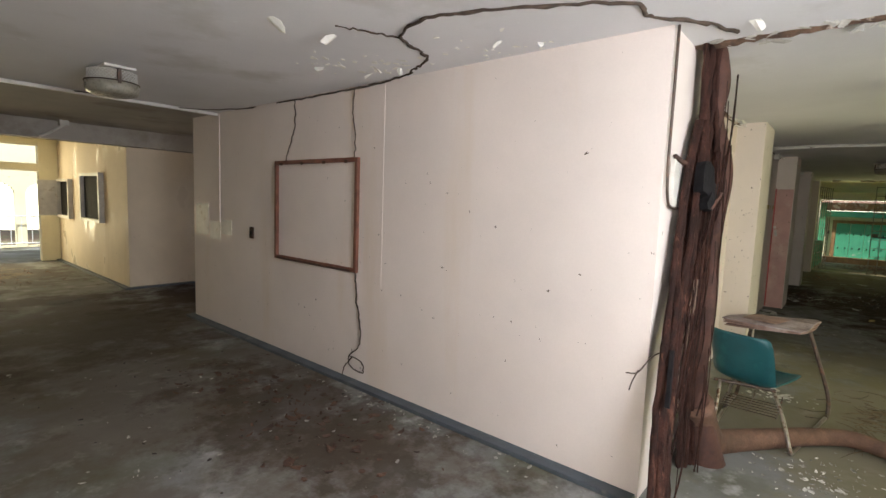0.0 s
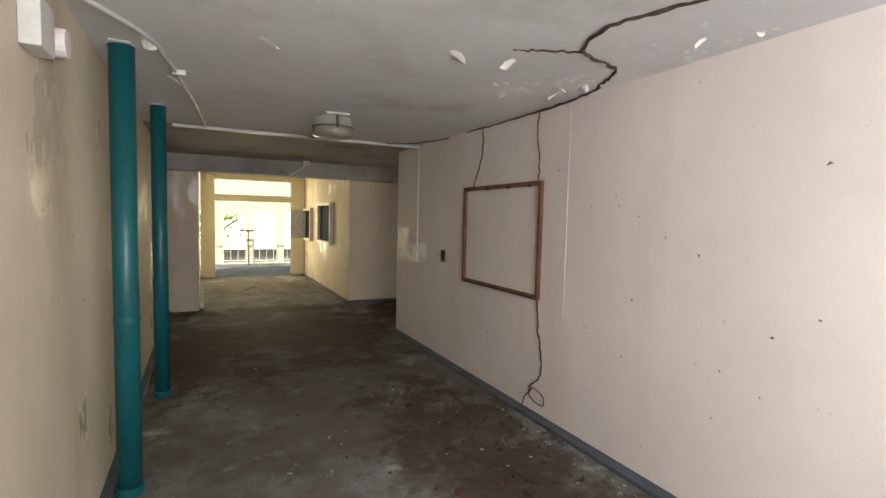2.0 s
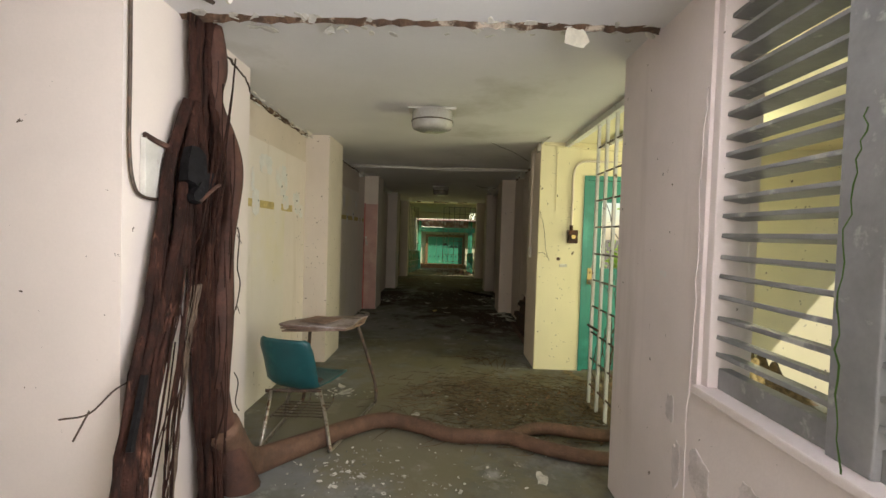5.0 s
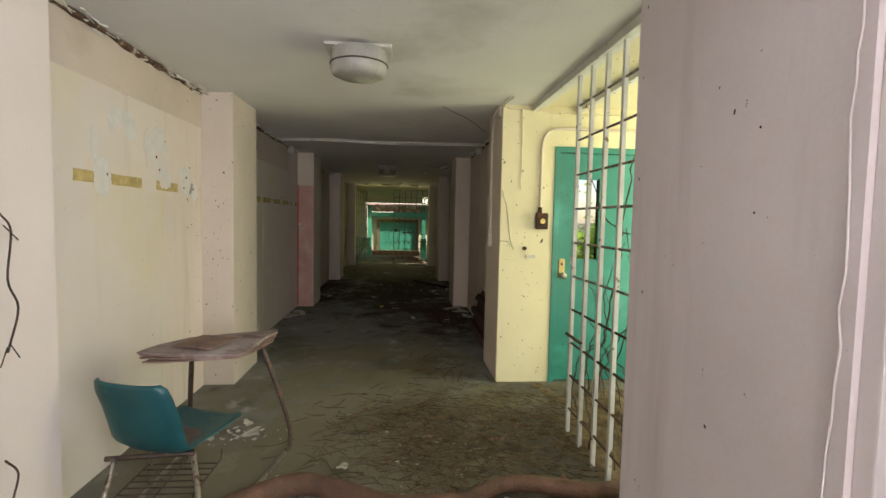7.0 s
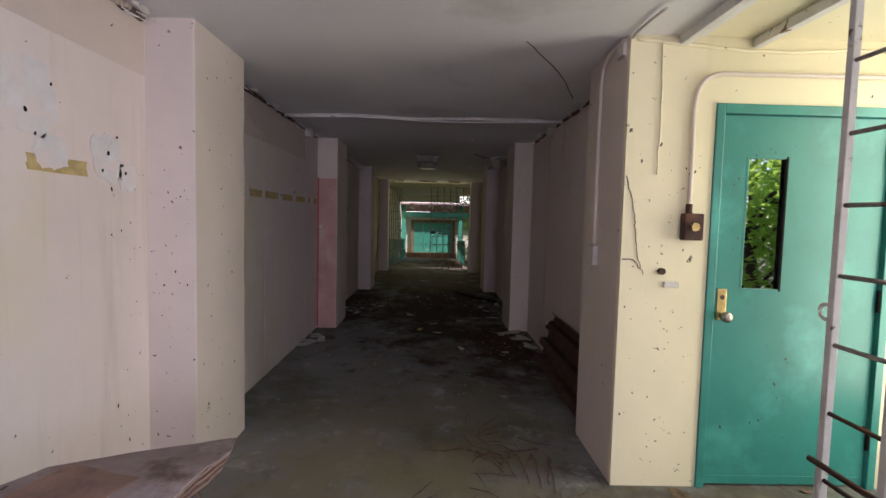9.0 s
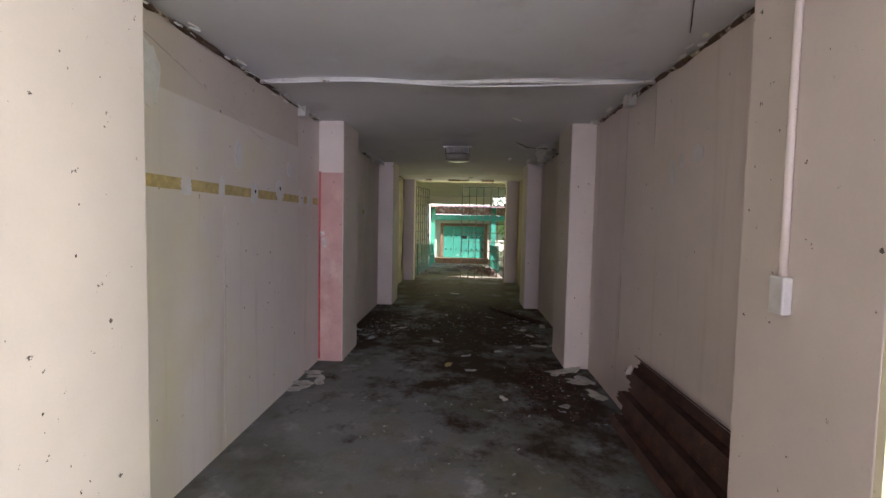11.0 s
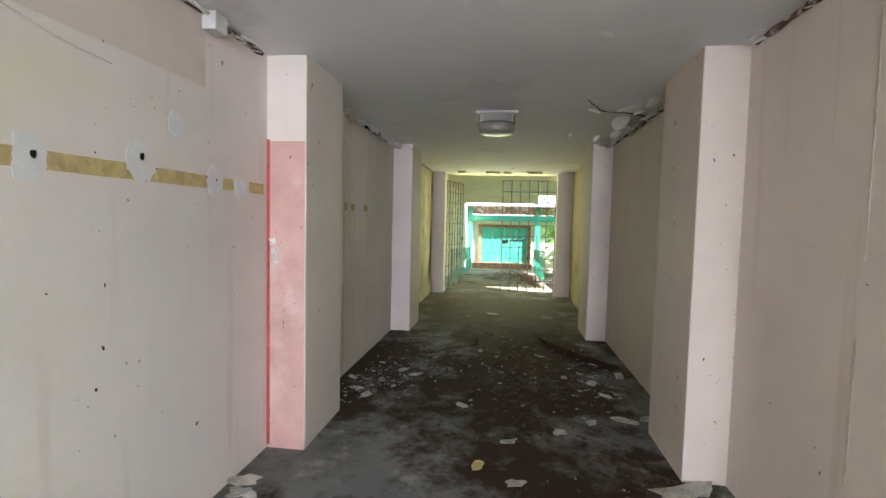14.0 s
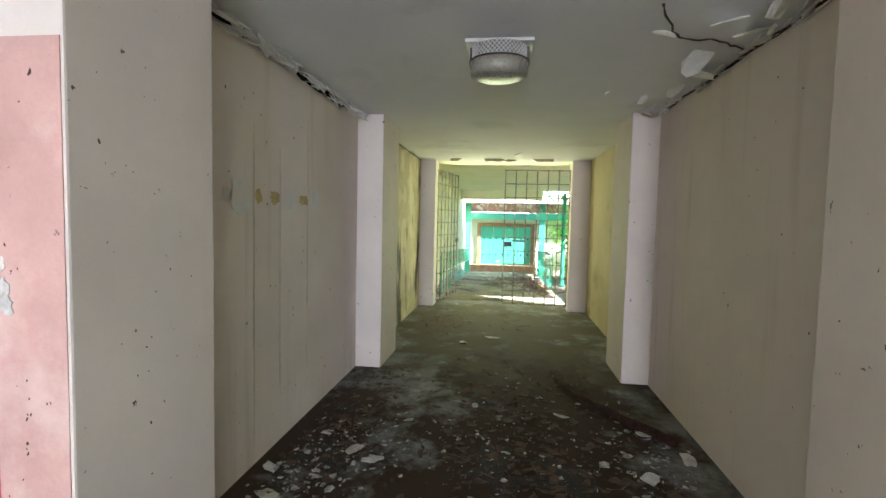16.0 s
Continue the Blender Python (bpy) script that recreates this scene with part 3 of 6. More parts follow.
def ceiling_lamp(x, y, z, r, cage=False):
    """A drum lamp on a mounting plate, with a wire cage or a plain drum."""
    lamp = thing("ceiling_lamp", "dead round ceiling lamp with a cloudy drum shade" if not cage else "dead round ceiling lamp in a wire mesh guard", "lamp", (x, y, z), "ceiling lamps")
    part("mounting_plate", slab(x - 0.10, x + 0.10, y - r * 1.15, y + r * 1.15, z - 0.018, z, 0.004), ENAMEL, lamp)
    bm = bmesh.new()
    prof = [(0.86, -0.018), (0.88, -0.09), (1.0, -0.095), (1.0, -0.15), (0.96, -0.175), (0.7, -0.19), (0.0, -0.195)] if cage else \
           [(0.92, -0.018), (1.0, -0.03), (1.0, -0.13), (0.95, -0.155), (0.75, -0.17), (0.0, -0.175)]
    rings = [[bm.verts.new((x + r * k * math.cos(a * math.pi / 16), y + r * k * math.sin(a * math.pi / 16), z + dz)) for a in range(32)] for k, dz in prof[:-1]]
    tip = bm.verts.new((x, y, z + prof[-1][1]))
    for a, b in zip(rings, rings[1:]):
        for k in range(32):
            bm.faces.new((a[k], a[(k + 1) % 32], b[(k + 1) % 32], b[k]))
    for k in range(32):
        bm.faces.new((rings[-1][k], rings[-1][(k + 1) % 32], tip))
    part("shade", bm, AGED if cage else FROST, lamp, "browned glass drum" if cage else "milky drum shade", True)
    bm = bmesh.new()
    tube(bm, [(x + r * 1.01 * math.cos(k * math.pi / 16), y + r * 1.01 * math.sin(k * math.pi / 16), z - 0.10) for k in range(33)], 0.005, 6, caps=False)
    part("rim", bm, DARK_STEEL, lamp)
    if cage:
        bm = bmesh.new()
        for k in range(40):
            for d in (-1, 1):
                a0, a1 = 2 * math.pi * k / 40, 2 * math.pi * (k + 3 * d) / 40
                tube(bm, [(x + r * 0.93 * math.cos(a0 + (a1 - a0) * j / 3), y + r * 0.93 * math.sin(a0 + (a1 - a0) * j / 3), z - 0.02 - 0.075 * j / 3) for j in range(4)], 0.0022, 4, caps=False)
        part("wire_guard", bm, ENAMEL, lamp, "diamond wire mesh guard")
        for s in (-1, 1):
            part("bracket", slab(x - 0.012, x + 0.012, y + s * r * 0.97 - 0.008, y + s * r * 0.97 + 0.008, z - 0.12, z - 0.018, 0.002), DARK_STEEL, lamp)


ceiling_lamp(4.65, 0.20, CEIL, 0.165)
ceiling_lamp(11.05, 0.22, CEIL, 0.16, True)
ceiling_lamp(1.27, 4.85, HALL_CEIL, 0.17, True)

# white cable trunking across the ceilings
tr = thing("ceiling_trunking", "long white cable trunking across the hall ceiling", "trunking", (1.5, 6.05, HALL_CEIL))
part("channel", slab(0.0, 2.95, 6.03, 6.075, HALL_CEIL - 0.03, HALL_CEIL, 0.003), ENAMEL, tr)
tr = thing("ceiling_trunking", "sagging white cable strip across the corridor ceiling", "trunking", (8.0, 0.2, CEIL))
part("channel", tube(bmesh.new(), smooth_path([(8.05, 1.55, 2.40), (8.0, 1.0, 2.405), (8.04, 0.3, 2.398), (8.01, -0.3, 2.405), (8.0, -1.14, 2.40)], 6), 0.017, 8), ENAMEL, tr, smooth=True)
part("loose_wire", tube(bmesh.new(), smooth_path([(8.03, 1.5, 2.385), (7.98, 0.8, 2.388), (8.06, 0.1, 2.38), (7.99, -0.8, 2.385), (7.9, -1.1, 2.38)], 6), 0.007, 6), WHITE_METAL, tr, smooth=True)
tr = thing("ceiling_conduit", "thin white conduit bending along the hall ceiling past the pipes", "conduit", (0.1, 4.3, HALL_CEIL))
part("conduit", tube(bmesh.new(), smooth_path([(-0.24, 2.95, 2.388), (-0.11, 3.15, 2.388), (0.02, 3.41, 2.388), (0.08, 3.72, 2.388), (0.15, 4.33, 2.388), (0.22, 5.06, 2.388), (0.29, 6.02, 2.388)], 6), 0.012, 8), ENAMEL, tr, smooth=True)
part("clip", slab(0.10, 0.17, 4.0, 4.03, 2.37, 2.40, 0.003), WHITE_METAL, tr)
lampb = thing("ceiling_spotlight", "small white lamp base on the passage ceiling", "lamp", (1.75, 8.6, 2.4))
part("lamp_base", slab(1.70, 1.80, 8.55, 8.65, 2.33, 2.4, 0.008), ENAMEL, lampb)
part("lamp_arm", tube(bmesh.new(), [(1.75, 8.6, 2.34), (1.6, 8.62, 2.22), (1.5, 8.63, 2.17)], 0.018, 8), ENAMEL, lampb)

for px, y, r in ((-0.115, 3.66, 0.06), (-0.06, 5.2, 0.056)):
    p = thing("drain_pipe", "glossy teal painted drain pipe standing against the hall wall", "pipe", (px, y, 0), "teal drain pipes")
    part("pipe", cyl(bmesh.new(), (px, y, 0), (px, y, 2.39), r, 28), TEAL_PIPE, p, smooth=True)
    part("collar", plate(bmesh.new(), (px, y, 2.392), (1, 0, 0), (0, 1, 0), r * 2.5, r * 2.6, 0.007, 5, 12, 0.3), SPACKLE, p, "crumbling plaster collar")
    part("foot_collar", cyl(bmesh.new(), (px, y, 0), (px, y, 0.05), r + 0.008, 28), TEAL_PIPE, p)
    part("strap", cyl(bmesh.new(), (px, y, 0.95), (px, y, 0.98), r + 0.003, 28), TEAL_PIPE, p)

jb = thing("junction_box", "white junction box with an opened socket on the hall wall", "junction box", (-0.25, 2.75, 2.1))
part("box_body", slab(-0.249, -0.19, 2.56, 2.72, 2.05, 2.21, 0.006), ENAMEL, jb)
part("conduit", slab(-0.245, -0.21, 2.62, 2.67, 2.21, 2.395, 0.004), ENAMEL, jb)
part("socket", cyl(bmesh.new(), (-0.249, 2.80, 2.13), (-0.17, 2.80, 2.13), 0.05, 16), SPACKLE, jb)
part("hood", slab(-0.249, -0.2, 2.84, 2.90, 2.10, 2.17, 0.006), BLACK, jb)

# side door in the hall's west wall
d = thing("side_door", "closed dim white door with a pale frame in the hall wall", "door", (-0.25, 7.6, 0))
part("door_leaf", slab(-0.249, -0.225, 7.2, 8.05, 0.01, 2.03, 0.004), ENAMEL, d)
for y0, y1 in ((7.12, 7.2), (8.05, 8.13)):
    part("door_jamb", slab(-0.249, -0.19, y0, y1, 0, 2.1, 0.004), ENAMEL, d)
part("door_head", slab(-0.249, -0.19, 7.2, 8.05, 2.03, 2.1, 0.004), ENAMEL, d)
part("handle", cyl(bmesh.new(), (-0.225, 7.28, 1.0), (-0.17, 7.28, 1.0), 0.02, 12), BRASS, d)

# passage windows
for i, (y0, y1, z0, z1) in enumerate(((10.15, 11.3, 0.95, 1.79), (12.1, 13.0, 0.92, 1.69))):
    w = tagged(new("window_%d" % (i + 1)), "small dark window in a projecting pale metal frame", "window", kind="structure")
    for a, b, c, e in ((y0, y0 + 0.05, z0, z1), (y1 - 0.05, y1, z0, z1), (y0 + 0.05, y1 - 0.05, z0, z0 + 0.05), (y0 + 0.05, y1 - 0.05, z1 - 0.05, z1)):
        part("window_frame", slab(2.50, 2.579, a, b, c, e, 0.004), ENAMEL, w)
    # black sheet in place of glass: the unlit inside is put into its colour
    part("pane", slab(2.565, 2.575, y0 + 0.05, y1 - 0.05, z0 + 0.05, z1 - 0.05), BLACK, w)
    if i:
        part("shutter", slab(2.2, 2.5, y1 - 0.03, y1 - 0.01, z0 + 0.03, z1 - 0.03, 0.003), ENAMEL, w)

# entrance at the far end of the passage: posts, transom, arched screen, railing
for x0, x1 in ((0.22, 0.52), (2.27, 2.58)):
    setting("entrance_post", slab(x0, x1, 13.2, 13.4, 0, 2.6, 0.01), YELLOW_PAINT, "cream concrete entrance post", "post")
setting("transom", slab(0.52, 2.27, 13.2, 13.4, 1.83, 1.98, 0.008), YELLOW_PAINT, "cream transom bar over the entrance", "beam")
setting("entrance_head", slab(0.52, 2.27, 13.2, 13.4, 2.34, 2.6, 0.008), YELLOW_PAINT, "cream head beam over the entrance", "beam")
bm = bmesh.new()
AY0, AY1 = 16.3, 16.5


def arch_wall(bm, x0, x1, z1, holes):
    """An upright screen with round-headed openings (centre, half width, springing, sill)."""
    xs = x0
    for c, w, sp, sill in holes:
        box(bm, xs, c - w, AY0, AY1, 0, z1)
        box(bm, c - w, c + w, AY0, AY1, 0, sill)
        n = 12
        for k in range(n):
            a0, a1 = math.pi * k / n, math.pi * (k + 1) / n
            xa, xb = c - w * math.cos(a0), c - w * math.cos(a1)
            zz = sp + w * 0.85 * math.sin((a0 + a1) / 2)
            box(bm, xa, xb, AY0, AY1, zz, z1)
        xs = c + w
    box(bm, xs, x1, AY0, AY1, 0, z1)


arch_wall(bm, -1.5, 4.6, 2.7, ((-0.58, 0.32, 1.32, 0.04), (0.27, 0.32, 1.32, 0.04), (1.135, 0.315, 1.32, 0.04), (2.0, 0.33, 1.32, 0.04), (2.87, 0.33, 1.32, 0.04), (3.75, 0.33, 1.32, 0.04)))
setting("arcade_wall", bm, YELLOW_PAINT, "sunlit cream arcade wall with round-headed openings", "wall")
setting("porch_floor", slab(-1.6, 4.6, 14.6, 17.0, -0.6, -0.01), CONCRETE, "pale concrete terrace behind the entrance", "floor")
rail = thing("terrace_railing", "thin pale metal railing across the arched terrace", "railing", (1.4, 16.1, 0))
for z in (0.12, 0.78):
    part("rail", cyl(bmesh.new(), (-0.4, 16.1, z), (3.2, 16.1, z), 0.018, 8), WHITE_METAL, rail)
for k in range(19):
    part("baluster", cyl(bmesh.new(), (-0.4 + k * 0.2, 16.1, 0.0 if k % 6 == 0 else 0.12), (-0.4 + k * 0.2, 16.1, 0.78), 0.009, 6), WHITE_METAL, rail)
lock = thing("gate_bolt", "dark iron bolt standing on the terrace gate", "bolt", (1.4, 15.95, 0))
part("bolt_bar", cyl(bmesh.new(), (1.25, 16.05, 1.02), (1.75, 16.05, 1.02), 0.02, 8), BLACK, lock)
part("bolt_post", cyl(bmesh.new(), (1.48, 16.05, 0), (1.48, 16.05, 1.02), 0.015, 8), DARK_STEEL, lock)

bm = bmesh.new()
for k in range(70):
    a, sz = rnd.random() * 6, rnd.uniform(0.012, 0.05)
    x, y = rnd.choice(((2.25, 2.95), (2.4, 3.1), (2.05, 3.3), (2.35, 2.4), (2.45, 2.1))) 
    plate(bm, (x + rnd.gauss(0, 0.1), y + rnd.gauss(0, 0.14), 2.394), (math.cos(a), math.sin(a), rnd.uniform(-0.25, 0)), (-math.sin(a), math.cos(a), 0), sz, sz * 0.7, 0.002, 900 + k, 7, 0.4)
tagged(part("ceiling_paint_blisters", bm, BRIGHT_FLAKE), "small white paint blisters round the ceiling root", "paint flakes", kind="stuff")

# ---------------------------------------------------------------- ceiling joint with rotten filler
bm = bmesh.new()
prev = None
r = random.Random(8)
n = 60
for k in range(n + 1):
    y = -0.9 + 2.25 * k / n
    w = 0.035 + 0.02 * r.random()
    dz = r.uniform(0.0, 0.018)
    row = [bm.verts.new((3.02 - w - 0.02 * r.random(), y, 2.405)), bm.verts.new((3.0, y, 2.39 - dz)), bm.verts.new((3.03, y, 2.40 - dz * 0.5)), bm.verts.new((3.04 + w, y, 2.425))]
    if prev:
        for i in range(3):
            bm.faces.new((prev[i], prev[i + 1], row[i + 1], row[i]))
    prev = row
setting("ceiling_joint", bm, ROTTEN, "rotten brown expansion joint across the ceiling", "joint")
bm = bmesh.new()
for k in range(46):
    y = -0.88 + 2.2 * rnd.random()
    a = rnd.random() * 6
    s = rnd.uniform(0.025, 0.085)
    plate(bm, (3.02 + rnd.uniform(-0.09, 0.11), y, 2.392), (math.cos(a), math.sin(a), rnd.uniform(-0.5, 0.1)), (-math.sin(a), math.cos(a), 0), s, s * 0.6, 0.003, k, 7, 0.4)
tagged(part("joint_paint_flakes", bm, FLAKE_WHITE), "curled white paint flakes along the ceiling joint", "paint flakes", kind="stuff")
tagged(part("hanging_paint_flake", plate(bmesh.new(), (3.0, -0.52, 2.36), (0, 1, 0.1), (0.2, 0, -1), 0.13, 0.11, 0.004, 3, 9, 0.35), FLAKE),
       "large curled cream paint flake hanging from the ceiling joint", "paint flake", "ceiling paint flakes")

# ---------------------------------------------------------------- strangling roots on the wall's end
BARK_RED = mat("smooth_red_brown_root_bark", (0.085, 0.036, 0.024), 0.8, spread=0.35, scale=7, fine=60, bump=0.5, stains=(((0.04, 0.018, 0.013), 8.0, 0.52, 0.68, 5.0, (1, 1, 0.2)),))
FIBRE = mat("bleached_dead_root_fibre", (0.17, 0.12, 0.085), 0.95, spread=0.45, scale=12, bump=0.6)
tree = thing("strangler_fig_roots", "dark red-brown mass of fibrous aerial roots running down the pilaster", "roots", (3.0, 1.25, 0))


def strands(name, spine, count, spread, rmin, rmax, seed, material, twist=0.5):
    """Root fibres that run along a spine, each with a wander of its own. spread: half width at each spine point."""
    r = random.Random(seed)
    for i in range(count):
        off, ph, rad = (i + 0.5) / count * 2 - 1 + r.uniform(-0.12, 0.12), r.random() * 6.28, r.uniform(rmin, rmax)
        dep = r.uniform(0.0, 1.0)
        pts, rr = [], []
        for k, (p, s) in enumerate(zip(spine, spread)):
            o = max(-1.0, min(1.0, off + 0.22 * math.sin(ph + k * twist)))
            pts.append((p[0] + o * s, p[1] - (1 - o * o) * 0.55 * s * dep - 0.01, p[2]))
            rr.append(rad * (0.8 + 0.4 * r.random()))
        path = smooth_path(pts, 5)
        path = [q + Vector((r.uniform(-1, 1), r.uniform(-1, 1), 0)) * 0.004 for q in path]
        radii = [rr[min(int(j / 5), len(rr) - 1)] * r.uniform(0.85, 1.15) for j in range(len(path))]
        part(name, tube(bmesh.new(), path, radii, 8), material, tree, smooth=True)


strands("root_strand", [(3.07, 1.27, 2.43), (3.07, 1.27, 2.15), (3.09, 1.27, 1.95), (3.12, 1.27, 1.7), (3.11, 1.27, 1.4), (3.11, 1.27, 1.1), (3.12, 1.27, 0.85), (3.15, 1.27, 0.5), (3.20, 1.26, 0.15), (3.23, 1.26, -0.02)],
        40, [0.10, 0.09, 0.12, 0.13, 0.12, 0.10, 0.085, 0.08, 0.10, 0.13], 0.007, 0.018, 1, BARK, 0.8)
strands("root_strand", [(3.00, 1.28, 2.0), (2.91, 1.28, 1.7), (2.85, 1.275, 1.4), (2.76, 1.265, 1.1), (2.64, 1.25, 0.85), (2.52, 1.23, 0.5), (2.42, 1.20, 0.2), (2.36, 1.19, -0.02)],
        44, [0.06, 0.10, 0.11, 0.10, 0.09, 0.09, 0.105, 0.13], 0.006, 0.016, 2, BARK, 0.8)
strands("root_fibre", [(3.10, 1.25, 2.0), (3.02, 1.24, 1.6), (2.97, 1.245, 1.2), (2.91, 1.255, 0.85), (2.86, 1.28, 0.5), (2.84, 1.295, 0.1)], 5, [0.05, 0.08, 0.08, 0.05, 0.05, 0.05], 0.003, 0.006, 3, BARK, 0.9)
strands("pale_fibre", [(2.95, 1.22, 1.15), (2.89, 1.23, 0.9), (2.86, 1.25, 0.6), (2.85, 1.27, 0.25), (2.84, 1.28, 0.0)], 7, [0.05, 0.04, 0.035, 0.03, 0.03], 0.0015, 0.004, 4, FIBRE, 0.9)
part("main_root", tube(bmesh.new(), smooth_path([(3.12, 1.24, 2.40), (3.12, 1.22, 2.2), (3.11, 1.22, 2.05), (3.20, 1.2, 1.88), (3.255, 1.19, 1.7), (3.25, 1.19, 1.5), (3.20, 1.2, 1.25), (3.19, 1.2, 0.9), (3.20, 1.2, 0.5), (3.26, 1.17, 0.2), (3.32, 1.14, -0.03)], 6),
                       [0.050 + 0.010 * math.sin(k * 0.35) for k in range(48)] + [0.048 + 0.005 * k for k in range(13)], 14), BARK_RED, tree, "smoother red-brown main root", True)
root = tagged(part("surface_root", tube(bmesh.new(), smooth_path([(3.20, 1.20, 0.38), (3.34, 1.17, 0.17), (3.47, 1.13, 0.07), (3.63, 1.02, 0.055), (3.83, 0.84, 0.06), (4.04, 0.64, 0.065), (4.16, 0.44, 0.065), (4.08, 0.18, 0.055), (3.97, -0.03, 0.05),
      (3.96, -0.40, 0.05), (3.82, -0.63, 0.05), (3.71, -0.95, 0.045), (3.72, -1.5, 0.03), (3.7, -2.1, 0.02)], 7),
      [0.095 - 0.0011 * k if k < 35 else 0.056 - 0.0003 * (k - 35) for k in range(92)], 14), BARK_LIGHT, smooth=True), "smooth brown tree root snaking across the corridor floor", "root")
tagged(part("surface_root", tube(bmesh.new(), smooth_path([(3.98, -0.38, 0.045), (4.13, -0.66, 0.055), (4.05, -1.08, 0.05), (4.16, -1.7, 0.03), (4.3, -2.3, 0.01)], 7), 0.042, 12), BARK_LIGHT, smooth=True),
       "forked branch of the brown floor root", "root")
for k, pts in enumerate(([(3.36, 1.2, 1.42), (3.43, 1.22, 1.36), (3.41, 1.22, 1.2), (3.45, 1.22, 1.1), (3.40, 1.22, 0.96)], [(3.35, 1.2, 0.62), (3.40, 1.2, 0.55), (3.37, 1.2, 0.45), (3.42, 1.2, 0.38)],
                         [(2.62, 1.24, 0.82), (2.52, 1.28, 0.80), (2.42, 1.31, 0.74), (2.31, 1.33, 0.76)], [(2.42, 1.31, 0.75), (2.40, 1.33, 0.69), (2.37, 1.33, 0.66)],
                         [(3.40, 1.22, 1.38), (3.46, 1.22, 1.33)], [(3.41, 1.22, 0.99), (3.45, 1.22, 0.93)], [(3.40, 1.22, 0.98), (3.37, 1.22, 0.92)])):
    part("rootlet", tube(bmesh.new(), smooth_path(pts, 5), 0.0035 if k < 4 else 0.0022, 6), TWIG, tree, smooth=True)
r = random.Random(77)
for k in range(38):
    z1, ln, right = r.uniform(0.25, 2.3), r.uniform(0.25, 0.8), r.random() < 0.5
    cx = 3.1 if z1 > 1.6 or right else 2.95 - (1.5 - min(1.5, z1)) * 0.38
    x0, y0 = cx + r.uniform(-0.08, 0.08), r.uniform(1.13, 1.2)
    lean = 0.0 if right else -0.25
    part("root_hair", tube(bmesh.new(), smooth_path([(x0, y0, z1), (x0 + r.uniform(-0.03, 0.03) + lean * ln * 0.5, y0 - 0.01, z1 - ln * 0.5), (x0 + r.uniform(-0.04, 0.04) + lean * ln, y0 + 0.01, max(0.01, z1 - ln))], 4), r.uniform(0.002, 0.0055), 5), BARK, tree, smooth=True)
part("broken_batten", tube(bmesh.new(), [(2.56, 1.2, 0.84), (2.43, 1.17, 0.6)], 0.014, 4), BLACK, tree)

cab = thing("wall_conduit", "bent dark conduit looping down the pilaster to a burnt box", "conduit", (2.63, 1.3, 1.6))
part("cable", tube(bmesh.new(), smooth_path([(2.615, 1.305, 2.41), (2.615, 1.305, 2.0), (2.615, 1.305, 1.72), (2.64, 1.303, 1.58), (2.70, 1.30, 1.535), (2.84, 1.28, 1.53)], 6), 0.0075, 8), DARK_STEEL, cab, smooth=True)
part("stub_pipe", tube(bmesh.new(), smooth_path([(2.70, 1.30, 1.79), (2.76, 1.29, 1.775), (2.88, 1.27, 1.755)], 4), 0.013, 8), RUST, cab, smooth=True)
part("back_plate", slab(2.70, 2.90, 1.295, 1.318, 1.53, 1.79, 0.004), ENAMEL, cab, "grey-white back plate")
for k, (bx, bz, bw, bh) in enumerate(((2.90, 1.66, 0.10, 0.20), (2.93, 1.60, 0.12, 0.12), (2.88, 1.56, 0.09, 0.10))):
    part("burnt_box", plate(bmesh.new(), (bx, 1.22 - 0.015 * k, bz), (1, -0.3, 0.25 * k), (0.15, 0.1, 1), bw, bh, 0.05, 5 + k, 9, 0.45), BLACK, cab, "melted black box")
part("broken_clip", tube(bmesh.new(), [(2.86, 1.15, 1.53), (2.95, 1.13, 1.60), (3.02, 1.14, 1.62)], 0.008, 6), RUST, cab)

# ---------------------------------------------------------------- louvred window of the hall
lw = tagged(new("window_3"), "weathered grey louvred window standing open above the mauve wall", "window", kind="structure")
part("window_sill", slab(WX0, WX1, -1.16, -0.895, WZ0 - 0.02, WZ0 + 0.012, 0.006), LILAC, lw)
part("side_frame", slab(WX1 - 0.045, WX1, -1.06, -0.93, WZ0 + 0.012, WZ1, 0.005), LILAC, lw)
part("side_frame", slab(WX0, WX0 + 0.045, -1.06, -0.93, WZ0 + 0.012, WZ1, 0.005), LILAC, lw)
mull = [1.90, 1.16, 0.46]
for mx in mull:
    part("mullion", slab(mx - 0.07, mx + 0.07, -1.03, -0.945, WZ0 + 0.012, WZ1, 0.005), LOUVRE, lw)
edges = [WX1 - 0.05, *mull, WX0 + 0.04]
for a, b in zip(edges, edges[1:]):
    xr, xl = a - (0.07 if a in mull else 0.0), b + (0.07 if b in mull else 0.0)
    master = slab(xl, xr, -0.008, 0.008, -0.038, 0.038, 0.003)
    me = mesh_of("slat", master, LOUVRE)
    part("bottom_rail", slab(xl, xr, -1.01, -0.965, WZ0 + 0.012, WZ0 + 0.09, 0.004), LOUVRE, lw)
    for k in range(19):
        ob = new("slat", me)
        ob.matrix_basis = pose(0, -0.99, WZ0 + 0.13 + k * 0.073, 99 + rnd.uniform(-2, 2), rnd.uniform(-0.15, 0.15), 0)
        ob.parent = lw
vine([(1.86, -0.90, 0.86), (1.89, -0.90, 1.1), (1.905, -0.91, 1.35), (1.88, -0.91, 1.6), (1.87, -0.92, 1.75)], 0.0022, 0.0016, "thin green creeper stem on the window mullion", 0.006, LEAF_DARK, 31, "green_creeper")
